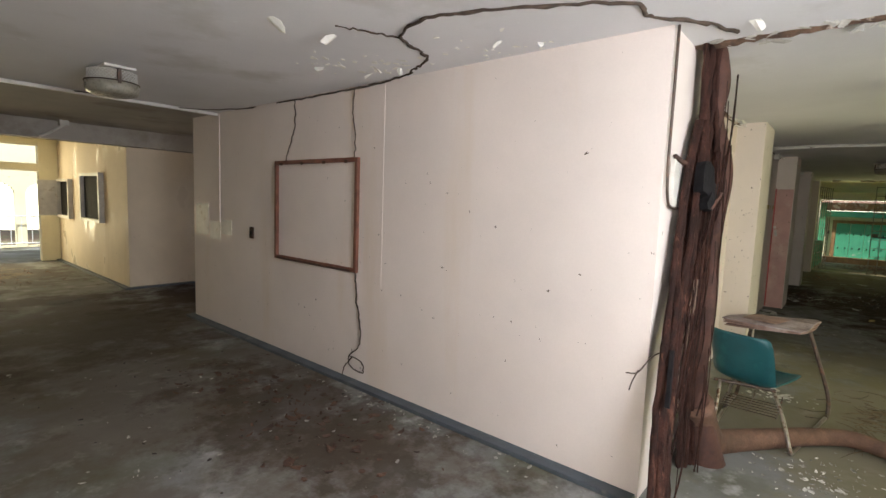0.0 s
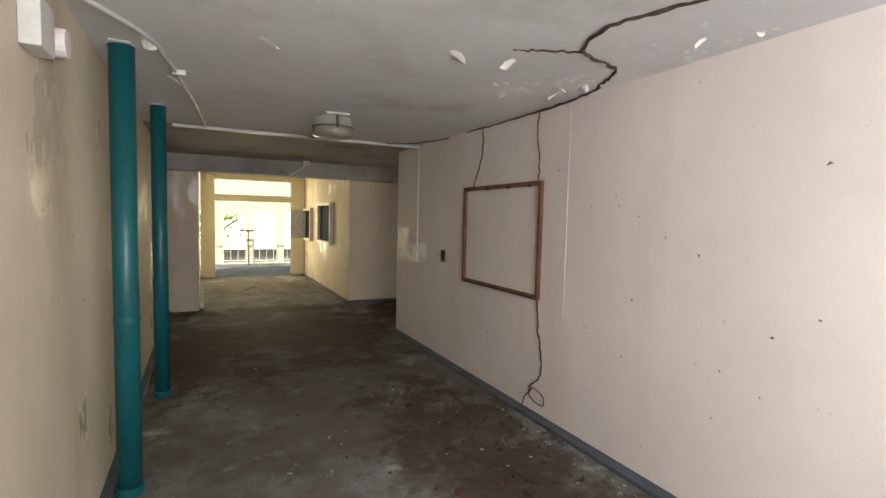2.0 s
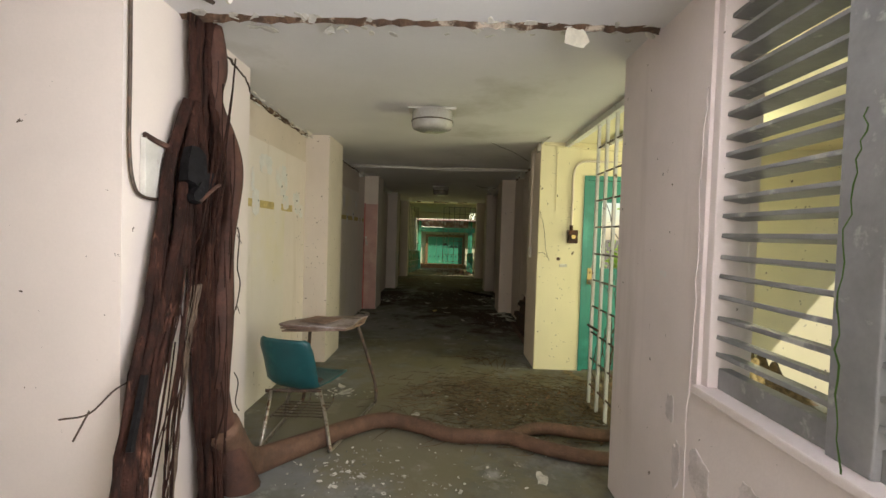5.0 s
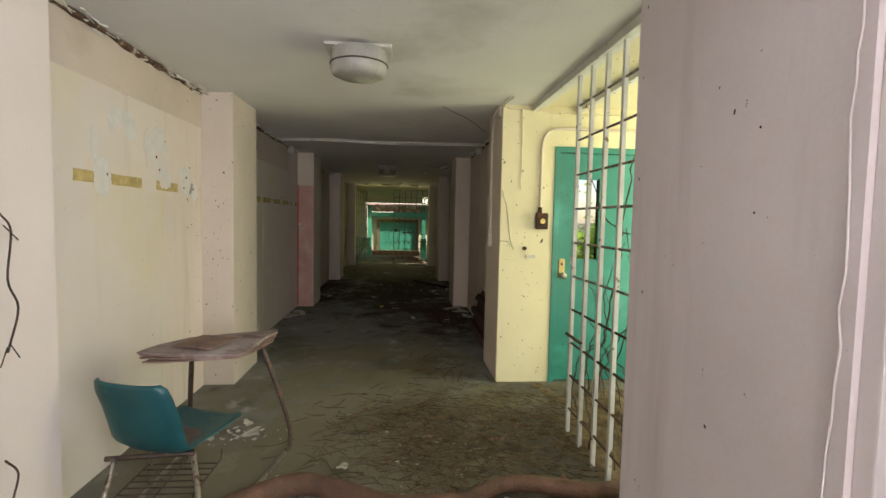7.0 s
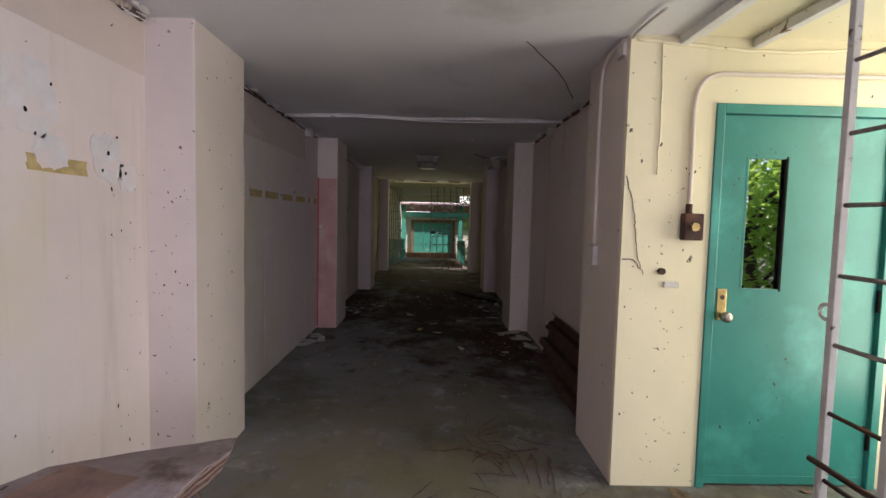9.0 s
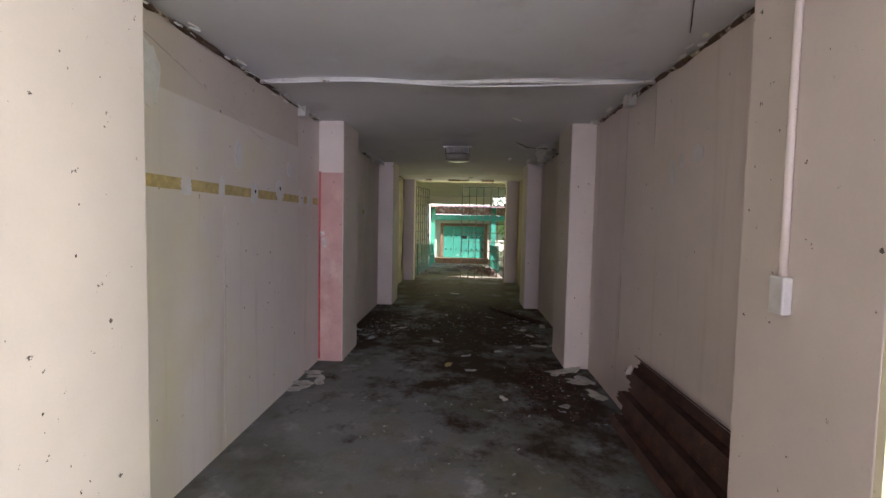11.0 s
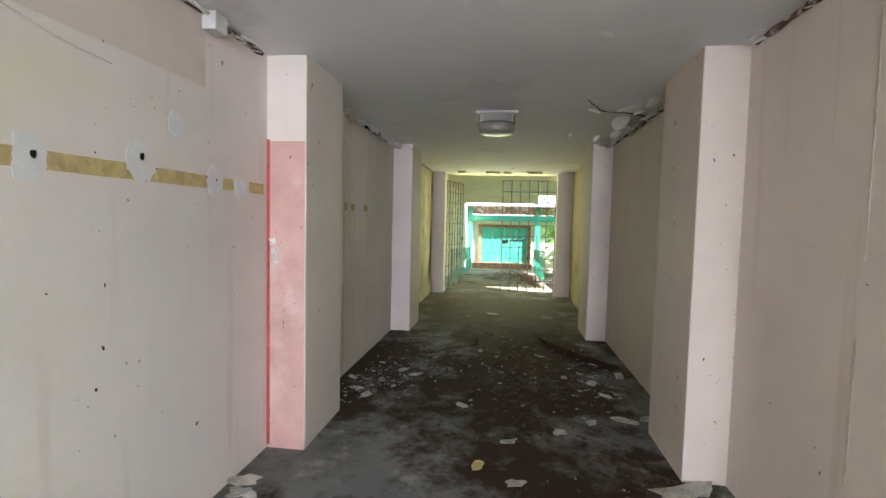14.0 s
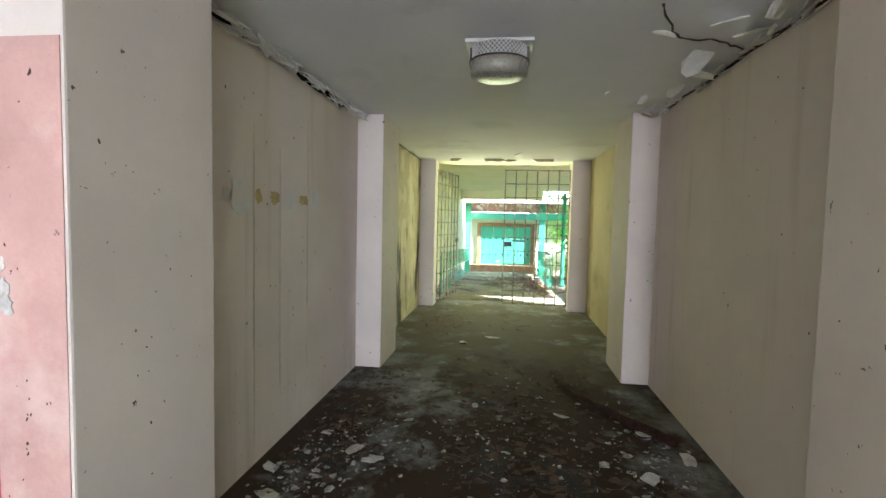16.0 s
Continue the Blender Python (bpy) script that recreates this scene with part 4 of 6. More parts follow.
vine([(2.585, -0.906, 0.3), (2.60, -0.907, 0.7), (2.575, -0.907, 1.2), (2.58, -0.907, 1.7), (2.55, -0.905, 2.0)], 0.0028, 0.0025, "thin painted cable beside the window", 0.004, LILAC, 33, "cable")
for c, w, h, s in (((2.75, -0.915, 0.72), 0.07, 0.12, 3), ((2.5, -0.915, 0.55), 0.16, 0.17, 4), ((2.68, -0.915, 0.5), 0.06, 0.2, 5), ((2.2, -0.915, 0.62), 0.12, 0.1, 6)):
    wall_patch("paint_patch", c, (0, 1, 0), w, h, BLISTER, "blistered pale patch on the mauve wall", s, 0.25, 20)

# ---------------------------------------------------------------- school chair with writing desk
ch = thing("school_desk_chair", "teal plastic school chair joined to a warped plywood desk", "chair", (4.0, 1.05, 0))
bm = bmesh.new()
cols = 13
prof = [(4.30, 0.43), (4.28, 0.425), (4.16, 0.415), (4.05, 0.402), (3.95, 0.397), (3.89, 0.405), (3.85, 0.44), (3.82, 0.51), (3.79, 0.61), (3.755, 0.70), (3.74, 0.75), (3.732, 0.768)]
grid = []
for i, (px, pz) in enumerate(prof):
    back = min(1.0, max(0.0, (i - 4) / 3))
    half = 0.205 * (0.80 if i == len(prof) - 1 else 0.93 if i == len(prof) - 2 else 0.86 if i == 0 else 0.95 if i == 1 else 1.0)
    row = []
    for k in range(cols):
        q = k / (cols - 1) * 2 - 1
        wing = 0.035 * abs(q) ** 4 + 0.012 * q * q
        row.append(bm.verts.new((px + wing * back, 1.06 + q * half, pz + wing * (1 - back) * (0.25 + 0.15 * i))))
    grid.append(row)
for a, b in zip(grid, grid[1:]):
    for k in range(cols - 1):
        bm.faces.new((a[k], a[k + 1], b[k + 1], b[k]))
TURN = Matrix.Translation((4.0, 1.07, -0.07)) @ Matrix.Rotation(radians(-18), 4, "Z") @ Matrix.Translation((-3.9, -1.06, 0))
bmesh.ops.transform(bm, matrix=TURN, verts=bm.verts)
shell = part("seat_shell", bm, PLASTIC, ch, "moulded teal plastic seat and back", True)
sd = shell.modifiers.new("thickness", "SOLIDIFY")
sd.thickness, sd.offset = 0.009, 0.0
bm = slab(3.94, 4.17, 0.95, 1.17, 0.408, 0.416, 0.003)
bmesh.ops.transform(bm, matrix=TURN, verts=bm.verts)
part("seat_pad", bm, SEAT_GREY, ch, "grimy grey-brown seat top")
for pts in ([(4.02, 0.90, 0.32), (3.88, 0.82, 0.18), (3.76, 0.76, 0.035), (3.80, 0.745, 0.014), (4.25, 0.67, 0.014), (4.60, 0.61, 0.016)],
            [(3.95, 1.21, 0.32), (3.84, 1.20, 0.18), (3.76, 1.20, 0.035), (3.81, 1.205, 0.014), (4.25, 1.21, 0.014), (4.60, 1.20, 0.016)]):
    part("leg", tube(bmesh.new(), smooth_path(pts, 6), 0.0125, 10), CHROME, ch, "dull chrome tube leg", True)
part("desk_post", tube(bmesh.new(), smooth_path([(4.60, 0.61, 0.016), (4.67, 0.60, 0.04), (4.68, 0.62, 0.2), (4.67, 0.77, 0.665)], 6), 0.014, 10), DARK_STEEL, ch, smooth=True)
part("desk_post", tube(bmesh.new(), smooth_path([(4.60, 1.2, 0.016), (4.63, 1.19, 0.04), (4.62, 1.17, 0.2), (4.55, 1.12, 0.665)], 6), 0.014, 10), DARK_STEEL, ch, smooth=True)
part("leg", tube(bmesh.new(), smooth_path([(4.22, 1.14, 0.33), (4.22, 1.18, 0.2), (4.25, 1.21, 0.02)], 5), 0.0125, 10), CHROME, ch, smooth=True)
part("seat_bracket", tube(bmesh.new(), [(3.99, 0.88, 0.32), (3.95, 1.25, 0.32)], 0.012, 8), DARK_STEEL, ch)
part("seat_bracket", tube(bmesh.new(), [(4.19, 0.86, 0.325), (4.24, 1.16, 0.325)], 0.012, 8), DARK_STEEL, ch)
for k in range(6):
    part("rack_wire", tube(bmesh.new(), [(3.95 + k * 0.055, 0.86, 0.15), (3.95 + k * 0.055, 1.2, 0.15)], 0.004, 6), DARK_STEEL, ch)
for y in (0.86, 1.03, 1.2):
    part("rack_wire", tube(bmesh.new(), [(3.92, y, 0.154), (4.26, y, 0.154), (4.28, y, 0.2)], 0.004, 6), DARK_STEEL, ch)
outline = [(4.30, 1.29), (4.52, 1.26), (4.70, 1.20), (4.80, 1.0), (4.90, 0.73), (4.78, 0.70), (4.60, 0.735), (4.42, 0.755), (4.33, 0.79), (4.31, 0.95), (4.295, 1.12)]
for dz, shr, warp in ((0.692, 1.0, 0.012), (0.682, 0.985, 0.010), (0.670, 0.97, 0.004), (0.656, 0.94, -0.008)):
    bm = bmesh.new()
    cx, cy = 4.55, 1.0
    rr = random.Random(int(dz * 1000))
    ring = []
    fine = []
    for (ax, ay), (bx, by) in zip(outline, outline[1:] + outline[:1]):
        for k in range(5):
            fine.append((ax + (bx - ax) * k / 5, ay + (by - ay) * k / 5))
    top = [bm.verts.new((cx + (x - cx) * shr * rr.uniform(0.985, 1.01), cy + (y - cy) * shr * rr.uniform(0.985, 1.01), dz + 0.006 + warp * math.sin(x * 9 + y * 5))) for x, y in fine]
    bot = [bm.verts.new((v.co.x, v.co.y, v.co.z - 0.008)) for v in top]
    bm.faces.new(top)
    bm.faces.new(bot[::-1])
    for k in range(len(top)):
        j = (k + 1) % len(top)
        bm.faces.new((bot[k], bot[j], top[j], top[k]))
    part("desktop_ply", bm, DESK_FACE if dz > 0.69 else PLYWOOD, ch, "bleached grey desktop face" if dz > 0.69 else "splitting plywood layer of the desktop")
part("worn_patch", plate(bmesh.new(), (4.52, 1.03, 0.7065), (0.96, -0.28, 0.0), (0.28, 0.96, 0.0), 0.26, 0.24, 0.004, 3, 16, 0.06), PLYWOOD, ch, "bare brown patch worn in the desktop")

# ---------------------------------------------------------------- porch: beams, grille, door, conduits
for y in (-1.19, -1.58):
    setting("ceiling_beam", slab(3.45, 5.853, y - 0.022, y + 0.022, CEIL - 0.05, CEIL - 0.001, 0.003), WHITE_METAL, "white steel rail under the porch ceiling", "beam")
g = thing("security_grille", "chipped white steel bar grille closing half the porch opening", "grille", (4.1, -1.2, 0))
for k in range(7):
    x = 4.81 - 0.215 * k
    part("upright_bar", slab(x - 0.0125, x + 0.0125, -1.2125, -1.1875, 0.0, CEIL - 0.05, 0.003), WHITE_METAL, g)
for k in range(11):
    z = 2.18 - 0.222 * k + 0.0
    if z > 0.02:
        part("cross_bar", cyl(bmesh.new(), (3.46, -1.2, z), (4.825, -1.2, z), 0.0075, 8), RUST if k > 5 else GREY_BAR, g)
part("latch_ring", tube(bmesh.new(), [(4.84 + 0.025 * math.cos(a * 0.6), -1.2, 1.17 + 0.025 * math.sin(a * 0.6)) for a in range(11)], 0.007, 6), WHITE_METAL, g)
part("bolt", cyl(bmesh.new(), (4.58, -1.18, 0.68), (4.84, -1.18, 0.68), 0.010, 8), RUST, g)
for k, pts in enumerate(([(4.55, -1.25, 0.0), (4.45, -1.24, 0.4), (4.40, -1.25, 0.8), (4.25, -1.24, 1.2), (4.2, -1.26, 1.6), (4.05, -1.25, 2.0)], [(4.5, -1.24, 0.1), (4.62, -1.23, 0.5), (4.48, -1.25, 0.9), (4.62, -1.23, 1.05)],
                         [(4.66, -1.22, 1.75), (4.5, -1.24, 1.5), (4.2, -1.25, 1.38), (3.9, -1.25, 1.4)], [(4.4, -1.25, 0.7), (4.2, -1.28, 0.62), (4.0, -1.25, 0.5), (3.7, -1.25, 0.45)], [(4.45, -1.26, 0.55), (4.3, -1.3, 0.8), (4.1, -1.3, 0.9), (3.8, -1.3, 1.1)],
                         [(4.7, -1.22, 0.85), (4.5, -1.26, 0.75), (4.3, -1.3, 0.5), (4.2, -1.3, 0.2)], [(4.3, -1.3, 0.0), (4.35, -1.28, 0.5), (4.2, -1.3, 1.0), (4.25, -1.28, 1.4)])):
    vine(pts, 0.009 if k == 0 else 0.004, 0.0025, "dead woody creeper twisted through the bars", 0.012, TWIG, 40 + k, "dead_creeper")

r = random.Random(12)
for k in range(9):
    x, z = r.uniform(3.6, 4.7), r.uniform(0.0, 0.5)
    pts = [(x, -1.25 + r.uniform(-0.06, 0.04), z)]
    for j in range(4):
        x += r.uniform(-0.22, 0.22)
        z += r.uniform(0.12, 0.32)
        pts.append((max(3.5, min(4.75, x)), -1.25 + r.uniform(-0.08, 0.05), z))
    vine(pts, r.uniform(0.003, 0.007), 0.002, "dead woody creeper twisted through the bars", 0.012, TWIG if k % 2 else STRAW, 80 + k, "dead_creeper")

dr = tagged(new("door_1"), "closed teal steel door with a narrow glass pane", "door", kind="structure")
DX = 5.86
for y0, y1 in ((-1.43, -1.385), (-2.385, -2.34)):
    part("door_jamb", slab(DX - 0.018, DX + 0.11, y0, y1, 0, 2.08, 0.004), TEAL, dr)
part("door_head", slab(DX - 0.018, DX + 0.11, -2.34, -1.43, 2.03, 2.08, 0.004), TEAL, dr)
GY0, GY1, GZ0, GZ1 = -1.80, -1.575, 1.09, 1.815
for y0, y1, z0, z1 in ((-1.433, GY1, 0.012, 2.026), (-2.336, GY0, 0.012, 2.026)):
    part("door_leaf", slab(DX + 0.008, DX + 0.05, y1, y0, z0, z1), TEAL, dr)
part("door_leaf", slab(DX + 0.008, DX + 0.05, GY0, GY1, 0.012, GZ0), TEAL, dr)
part("door_leaf", slab(DX + 0.008, DX + 0.05, GY0, GY1, GZ1, 2.026), TEAL, dr)
part("pane", slab(DX + 0.028, DX + 0.034, GY0, GY1, GZ0, GZ1), GLASS, dr, "dusty glass pane mirroring green trees")
for y0, y1, z0, z1 in ((GY0, GY0 + 0.012, GZ0, GZ1), (GY1 - 0.012, GY1, GZ0, GZ1), (GY0 + 0.012, GY1 - 0.012, GZ0, GZ0 + 0.012), (GY0 + 0.012, GY1 - 0.012, GZ1 - 0.012, GZ1)):
    part("glazing_bead", slab(DX + 0.006, DX + 0.022, y0, y1, z0, z1, 0.002), BLACK if y0 == GY0 else TEAL, dr)
lk = part("lock_plate", slab(DX, DX + 0.009, -1.505, -1.455, 0.93, 1.10, 0.003), BRASS, dr, "worn brass lock plate")
part("keyhole", cyl(bmesh.new(), (DX - 0.004, -1.48, 1.055), (DX + 0.006, -1.48, 1.055), 0.013, 12), DARK_STEEL, lk)
part("knob", tube(bmesh.new(), [(DX + 0.005, -1.485, 0.955), (DX - 0.02, -1.485, 0.955), (DX - 0.03, -1.485, 0.955), (DX - 0.055, -1.485, 0.955), (DX - 0.062, -1.485, 0.955)], [0.012, 0.012, 0.028, 0.028, 0.015], 16), CHROME, dr, smooth=True)
for z in (0.28, 1.05, 1.82):
    part("hinge", cyl(bmesh.new(), (DX - 0.004, -2.338, z - 0.06), (DX - 0.004, -2.338, z + 0.06), 0.011, 8), BLACK, dr)
part("kick_line", slab(DX + 0.004, DX + 0.008, -2.33, -1.44, 0.05, 0.06), TEAL, dr)

cd = thing("porch_conduit", "yellow painted conduit bending over the door to a rusted box", "conduit", (5.85, -1.26, 1.5))
part("conduit", tube(bmesh.new(), smooth_path([(5.84, -1.262, 1.50), (5.84, -1.262, 1.8), (5.84, -1.262, 2.05), (5.84, -1.29, 2.17), (5.84, -1.38, 2.225), (5.84, -1.6, 2.23), (5.84, -2.35, 2.235)], 6), 0.012, 8), PIER_PAINT, cd, smooth=True)
part("switch_box", slab(5.80, 5.854, -1.325, -1.225, 1.36, 1.50, 0.006), RUST, cd, "rusted open switch box")
part("knob", cyl(bmesh.new(), (5.80, -1.275, 1.43), (5.785, -1.275, 1.43), 0.022, 12), BRASS, cd)
part("upper_box", slab(5.79, 5.854, -2.48, -2.36, 2.17, 2.30, 0.006), RUST, cd, "rusted black junction box")
part("collar", cyl(bmesh.new(), (5.84, -1.262, 1.50), (5.84, -1.262, 1.55), 0.017, 10), RUST, cd)
vine([(5.85, -0.95, 2.395), (5.848, -1.3, 2.37), (5.848, -1.7, 2.35), (5.848, -2.2, 2.37), (5.848, -2.7, 2.33)], 0.01, 0.008, "painted cable drooping along the porch wall", 0.006, YELLOW_PAINT, 60, "cable")
vine([(5.848, -1.08, 2.38), (5.848, -1.09, 2.1), (5.848, -1.085, 1.7)], 0.006, 0.004, "thin dangling wire on the yellow wall", 0.003, YELLOW_PAINT, 61, "cable")
vine([(5.851, -0.925, 1.69), (5.851, -0.965, 1.55), (5.851, -0.985, 1.43), (5.851, -1.0, 1.3), (5.851, -1.04, 1.17)], 0.0025, 0.002, "hairline crack in the yellow plaster", 0.004, TWIG, 62, "wall_crack")
vine([(5.851, -0.925, 1.25), (5.851, -0.985, 1.245), (5.851, -1.02, 1.2)], 0.0025, 0.002, "hairline crack in the yellow plaster", 0.003, TWIG, 63, "wall_crack")
hook = thing("wall_bracket", "small broken metal bracket on the yellow wall", "bracket", (5.85, -1.18, 1.12))
part("bracket_plate", slab(5.835, 5.854, -1.23, -1.15, 1.105, 1.135, 0.004), ENAMEL, hook)
part("bracket_bolt", cyl(bmesh.new(), (5.854, -1.135, 1.19), (5.83, -1.135, 1.19), 0.018, 8), RUST, hook)
sg = thing("room_sign", "small olive room number plate on the yellow wall", "sign", (5.85, -2.63, 1.67))
part("sign_plate", slab(5.845, 5.854, -2.70, -2.57, 1.57, 1.76, 0.003), PLAQUE, sg)
txt = bpy.data.curves.new("room_number", "FONT")
txt.body, txt.size, txt.extrude, txt.align_x, txt.align_y = "100", 0.055, 0.001, "CENTER", "CENTER"
tob = new("room_number", txt)
tob.data.materials.append(LETTER)
tob.matrix_basis = pose(5.843, -2.635, 1.715, 90, 0, -90)
dg = bpy.context.evaluated_depsgraph_get()
tme = bpy.data.meshes.new_from_object(tob.evaluated_get(dg))
tmat = tob.matrix_basis.copy()
bpy.data.objects.remove(tob)
tob = new("room_number", tme)
tob.matrix_basis = tmat
tob.parent = sg
tob.matrix_parent_inverse = sg.matrix_basis.inverted()

pc = thing("wall_conduit", "white conduit running down the pilaster to a small switch box", "conduit", (6.3, -0.9, 1.2))
part("conduit", tube(bmesh.new(), smooth_path([(5.90, -0.90, 2.405), (6.12, -0.90, 2.39), (6.22, -0.902, 2.33), (6.24, -0.902, 2.1), (6.24, -0.902, 1.3)], 6), 0.013, 8), PIER_PAINT, pc, smooth=True)
part("switch_box", slab(6.205, 6.275, -0.914, -0.882, 1.18, 1.30, 0.006), ENAMEL, pc)

# ---------------------------------------------------------------- corridor bays: patches, strips, stains
for x0, x1 in ((4.29, 4.47), (4.61, 4.91), (5.11, 5.40), (6.84, 7.12), (7.24, 7.50), (7.56, 7.92), (8.04, 8.36), (8.52, 8.84), (9.0, 9.08), (9.28, 9.40)):
    wall_patch("adhesive_strip", ((x0 + x1) / 2, 1.57, 1.615), (0, -1, 0), (x1 - x0) * (1.05 if x1 < 6 else 1.35), 0.062, OCHRE, "ochre strip of old adhesive on the corridor wall", int(x0 * 100), 0.05, 24)
for i, (x, z, w, h) in enumerate(((4.72, 1.95, 0.30, 0.18), (4.52, 1.62, 0.16, 0.22), (5.10, 1.85, 0.30, 0.30), (5.22, 1.66, 0.18, 0.14), (5.54, 1.68, 0.22, 0.22), (5.68, 1.60, 0.14, 0.14), (4.46, 1.80, 0.06, 0.2), (6.85, 2.1, 0.22, 0.3),
                                  (7.16, 1.61, 0.10, 0.11), (7.53, 1.62, 0.08, 0.14), (7.98, 1.62, 0.12, 0.15), (8.44, 1.66, 0.16, 0.16), (8.93, 1.62, 0.14, 0.16), (9.18, 1.6, 0.13, 0.13), (7.75, 1.85, 0.1, 0.18), (8.65, 1.85, 0.11, 0.11),
                                  (10.75, 1.55, 0.22, 0.2), (11.3, 1.56, 0.22, 0.16), (11.75, 1.58, 0.16, 0.16), (10.62, 1.55, 0.1, 0.08))):
    wall_patch("filler_patch", (x, 1.5695, z), (0, -1, 0), w, h, SPACKLE, "bluish white filler patch on the corridor wall", 200 + i, 0.17, 30)
for i, (x, z, w) in enumerate(((5.10, 1.80, 0.018), (5.14, 1.72, 0.014), (5.54, 1.70, 0.020), (5.60, 1.78, 0.014), (5.50, 1.62, 0.014), (5.66, 1.62, 0.018), (4.56, 1.64, 0.012), (7.99, 1.63, 0.026), (8.44, 1.68, 0.030), (8.94, 1.63, 0.014), (5.22, 1.92, 0.012))):
    wall_patch("wall_hole", (x, 1.5655, z), (0, -1, 0), w * 0.7, w, BLACK, "dark screw hole in the filled wall", 600 + i, 0.3, 9)
for i, (x, w) in enumerate(((10.93, 0.08), (11.13, 0.11), (11.55, 0.13))):
    wall_patch("adhesive_blot", (x, 1.5685, 1.56), (0, -1, 0), w, 0.08, OCHRE, "ochre blot of old adhesive on the corridor wall", 300 + i, 0.4)
for i, (x, z, w, h) in enumerate(((7.70, 1.78, 0.07, 0.16), (7.58, 1.83, 0.05, 0.08), (7.38, 1.85, 0.11, 0.10))):
    wall_patch("filler_patch", (x, -1.155, z), (0, 1, 0), w, h, SPACKLE, "white filler smear on the corridor wall", 320 + i, 0.22, 20)
setting("red_paint_area", slab(9.466, 9.469, 1.328, 1.568, 0.0, 1.91), RED_PAINT, "faded coral red paint on the pilaster's face", "paint patch")
setting("red_paint_line", slab(9.462, 9.4655, 1.550, 1.569, 0.02, 1.92), DEEP_RED, "dark red paint line in the pilaster's corner", "paint line")
for i, z in enumerate((1.30, 1.24, 1.19)):
    wall_patch("chipped_spot", (9.4655, 1.53 - 0.01 * i, z), (-1, 0, 0), 0.045, 0.05, FLAKE_WHITE, "pale chipped spot on the red paint", 340 + i, 0.4)
PALE = mat("paler_repainted_wall", (0.745, 0.675, 0.615), 0.75, spread=0.05, scale=1.1, fine=90, bump=0.06, stains=(((0.60, 0.54, 0.46), 2.2, 0.60, 0.82, 9.0, TALL), ((0.70, 0.62, 0.42), 0.9, 0.52, 0.75, 41.0), ((0.56, 0.47, 0.39), 8.0, 0.58, 0.88, 31.0, (1.0, 1.0, 0.06)), SPOTS))
setting("repainted_wall_area", slab(6.49, 8.86, 1.5685, 1.5705, 0.0, 2.06), PALE, "paler repainted stretch of the corridor wall", "paint patch")
setting("repainted_wall_area", slab(3.79, 5.2, 1.5685, 1.5705, 0.0, 2.12), PALE, "paler repainted stretch of the corridor wall", "paint patch")
TAN = mat("dusty_tan_upper_wall_paint", (0.64, 0.55, 0.47), 0.78, spread=0.07, scale=1.2, fine=80, bump=0.06, stains=(((0.50, 0.40, 0.30), 1.8, 0.58, 0.8, 7.0), SPOTS))
for x0, x1, z0 in ((3.79, 5.83, 2.125), (6.49, 8.86, 2.065)):
    setting("upper_wall_band", slab(x0, x1, 1.5688, 1.5702, z0, 2.42), TAN, "darker tan band of old paint under the ceiling", "paint patch")
# faint seams and runs down the walls
for i, (x, side, z0, z1) in enumerate(((7.56, 1.5665, 0.05, 1.5), (10.88, 1.5665, 0.1, 1.95), (11.2, 1.5665, 0.2, 1.9), (11.62, 1.5665, 0.15, 2.1), (8.55, -1.1515, 1.3, 2.38), (8.57, -1.1515, 0.5, 1.1), (8.0, -1.1515, 1.9, 2.38))):
    wall_patch("stain_run", (x, side + (0.0025 if side > 0 else -0.0025), (z0 + z1) / 2), (0, -1 if side > 0 else 1, 0), 0.009 + 0.004 * (i % 3), (z1 - z0) * 0.9, STAIN, "faint brown rain stain run down the corridor wall", 400 + i, 0.3, 28)
vine([(6.5, 1.567, 2.36), (7.2, 1.567, 2.2), (8.0, 1.567, 2.03), (8.3, 1.567, 2.0)], 0.004, 0.003, "faint scratch line across the upper wall", 0.003, STAIN, 430, "wall_crack")
for i, (x, y) in enumerate(((8.88, 1.53), (8.4, -1.11), (12.9, -1.0), (5.95, -0.93))):
    b = thing("ceiling_box", "small white cable box in the ceiling corner", "junction box", (x, y, 2.38), "ceiling corner boxes")
    part("box_body", slab(x - 0.05, x + 0.05, y - 0.035, y + 0.035, 2.33, 2.417, 0.006), ENAMEL, b)
    part("cable", tube(bmesh.new(), smooth_path([(x - 0.05, y, 2.40), (x - 0.2, y + 0.01, 2.405), (x - 0.45, y, 2.40)], 4), 0.008, 6), ENAMEL, b)


def ceiling_edge(name, x0, x1, y, s, count, size, seed, label, gap=1.0, gap_material=TWIG):
    """Curled paint along the corner of wall and ceiling; s points into the corridor."""
    r = random.Random(seed)
    bm = bmesh.new()
    for k in range(count):
        x = r.uniform(x0, x1)
        d = r.uniform(0.0, 0.09)
        a = r.uniform(-0.6, 0.6)
        w = r.uniform(0.3, 1.0) * size
        plate(bm, (x, y + s * d, 2.408 - r.uniform(0, 0.03)), (math.cos(a), math.sin(a) * s, r.uniform(-0.2, 0.2)), (-math.sin(a), s * math.cos(a), -r.uniform(0.1, 1.2)), w, w * r.uniform(0.4, 0.8), 0.003, seed * 100 + k, 7, 0.4)
    tagged(part(name, bm, BRIGHT_FLAKE), label, "paint flakes", kind="stuff")
    pts = smooth_path([(x0 + (x1 - x0) * k / 8, y + s * r.uniform(0.004, 0.012), 2.414 - r.uniform(0, 0.012)) for k in range(9)], 5)
    tagged(part("ceiling_corner_gap", tube(bmesh.new(), pts, [r.uniform(0.004, 0.013) * gap for _ in pts], 6), gap_material), "dark ragged gap between wall and ceiling", "crack", kind="structure")


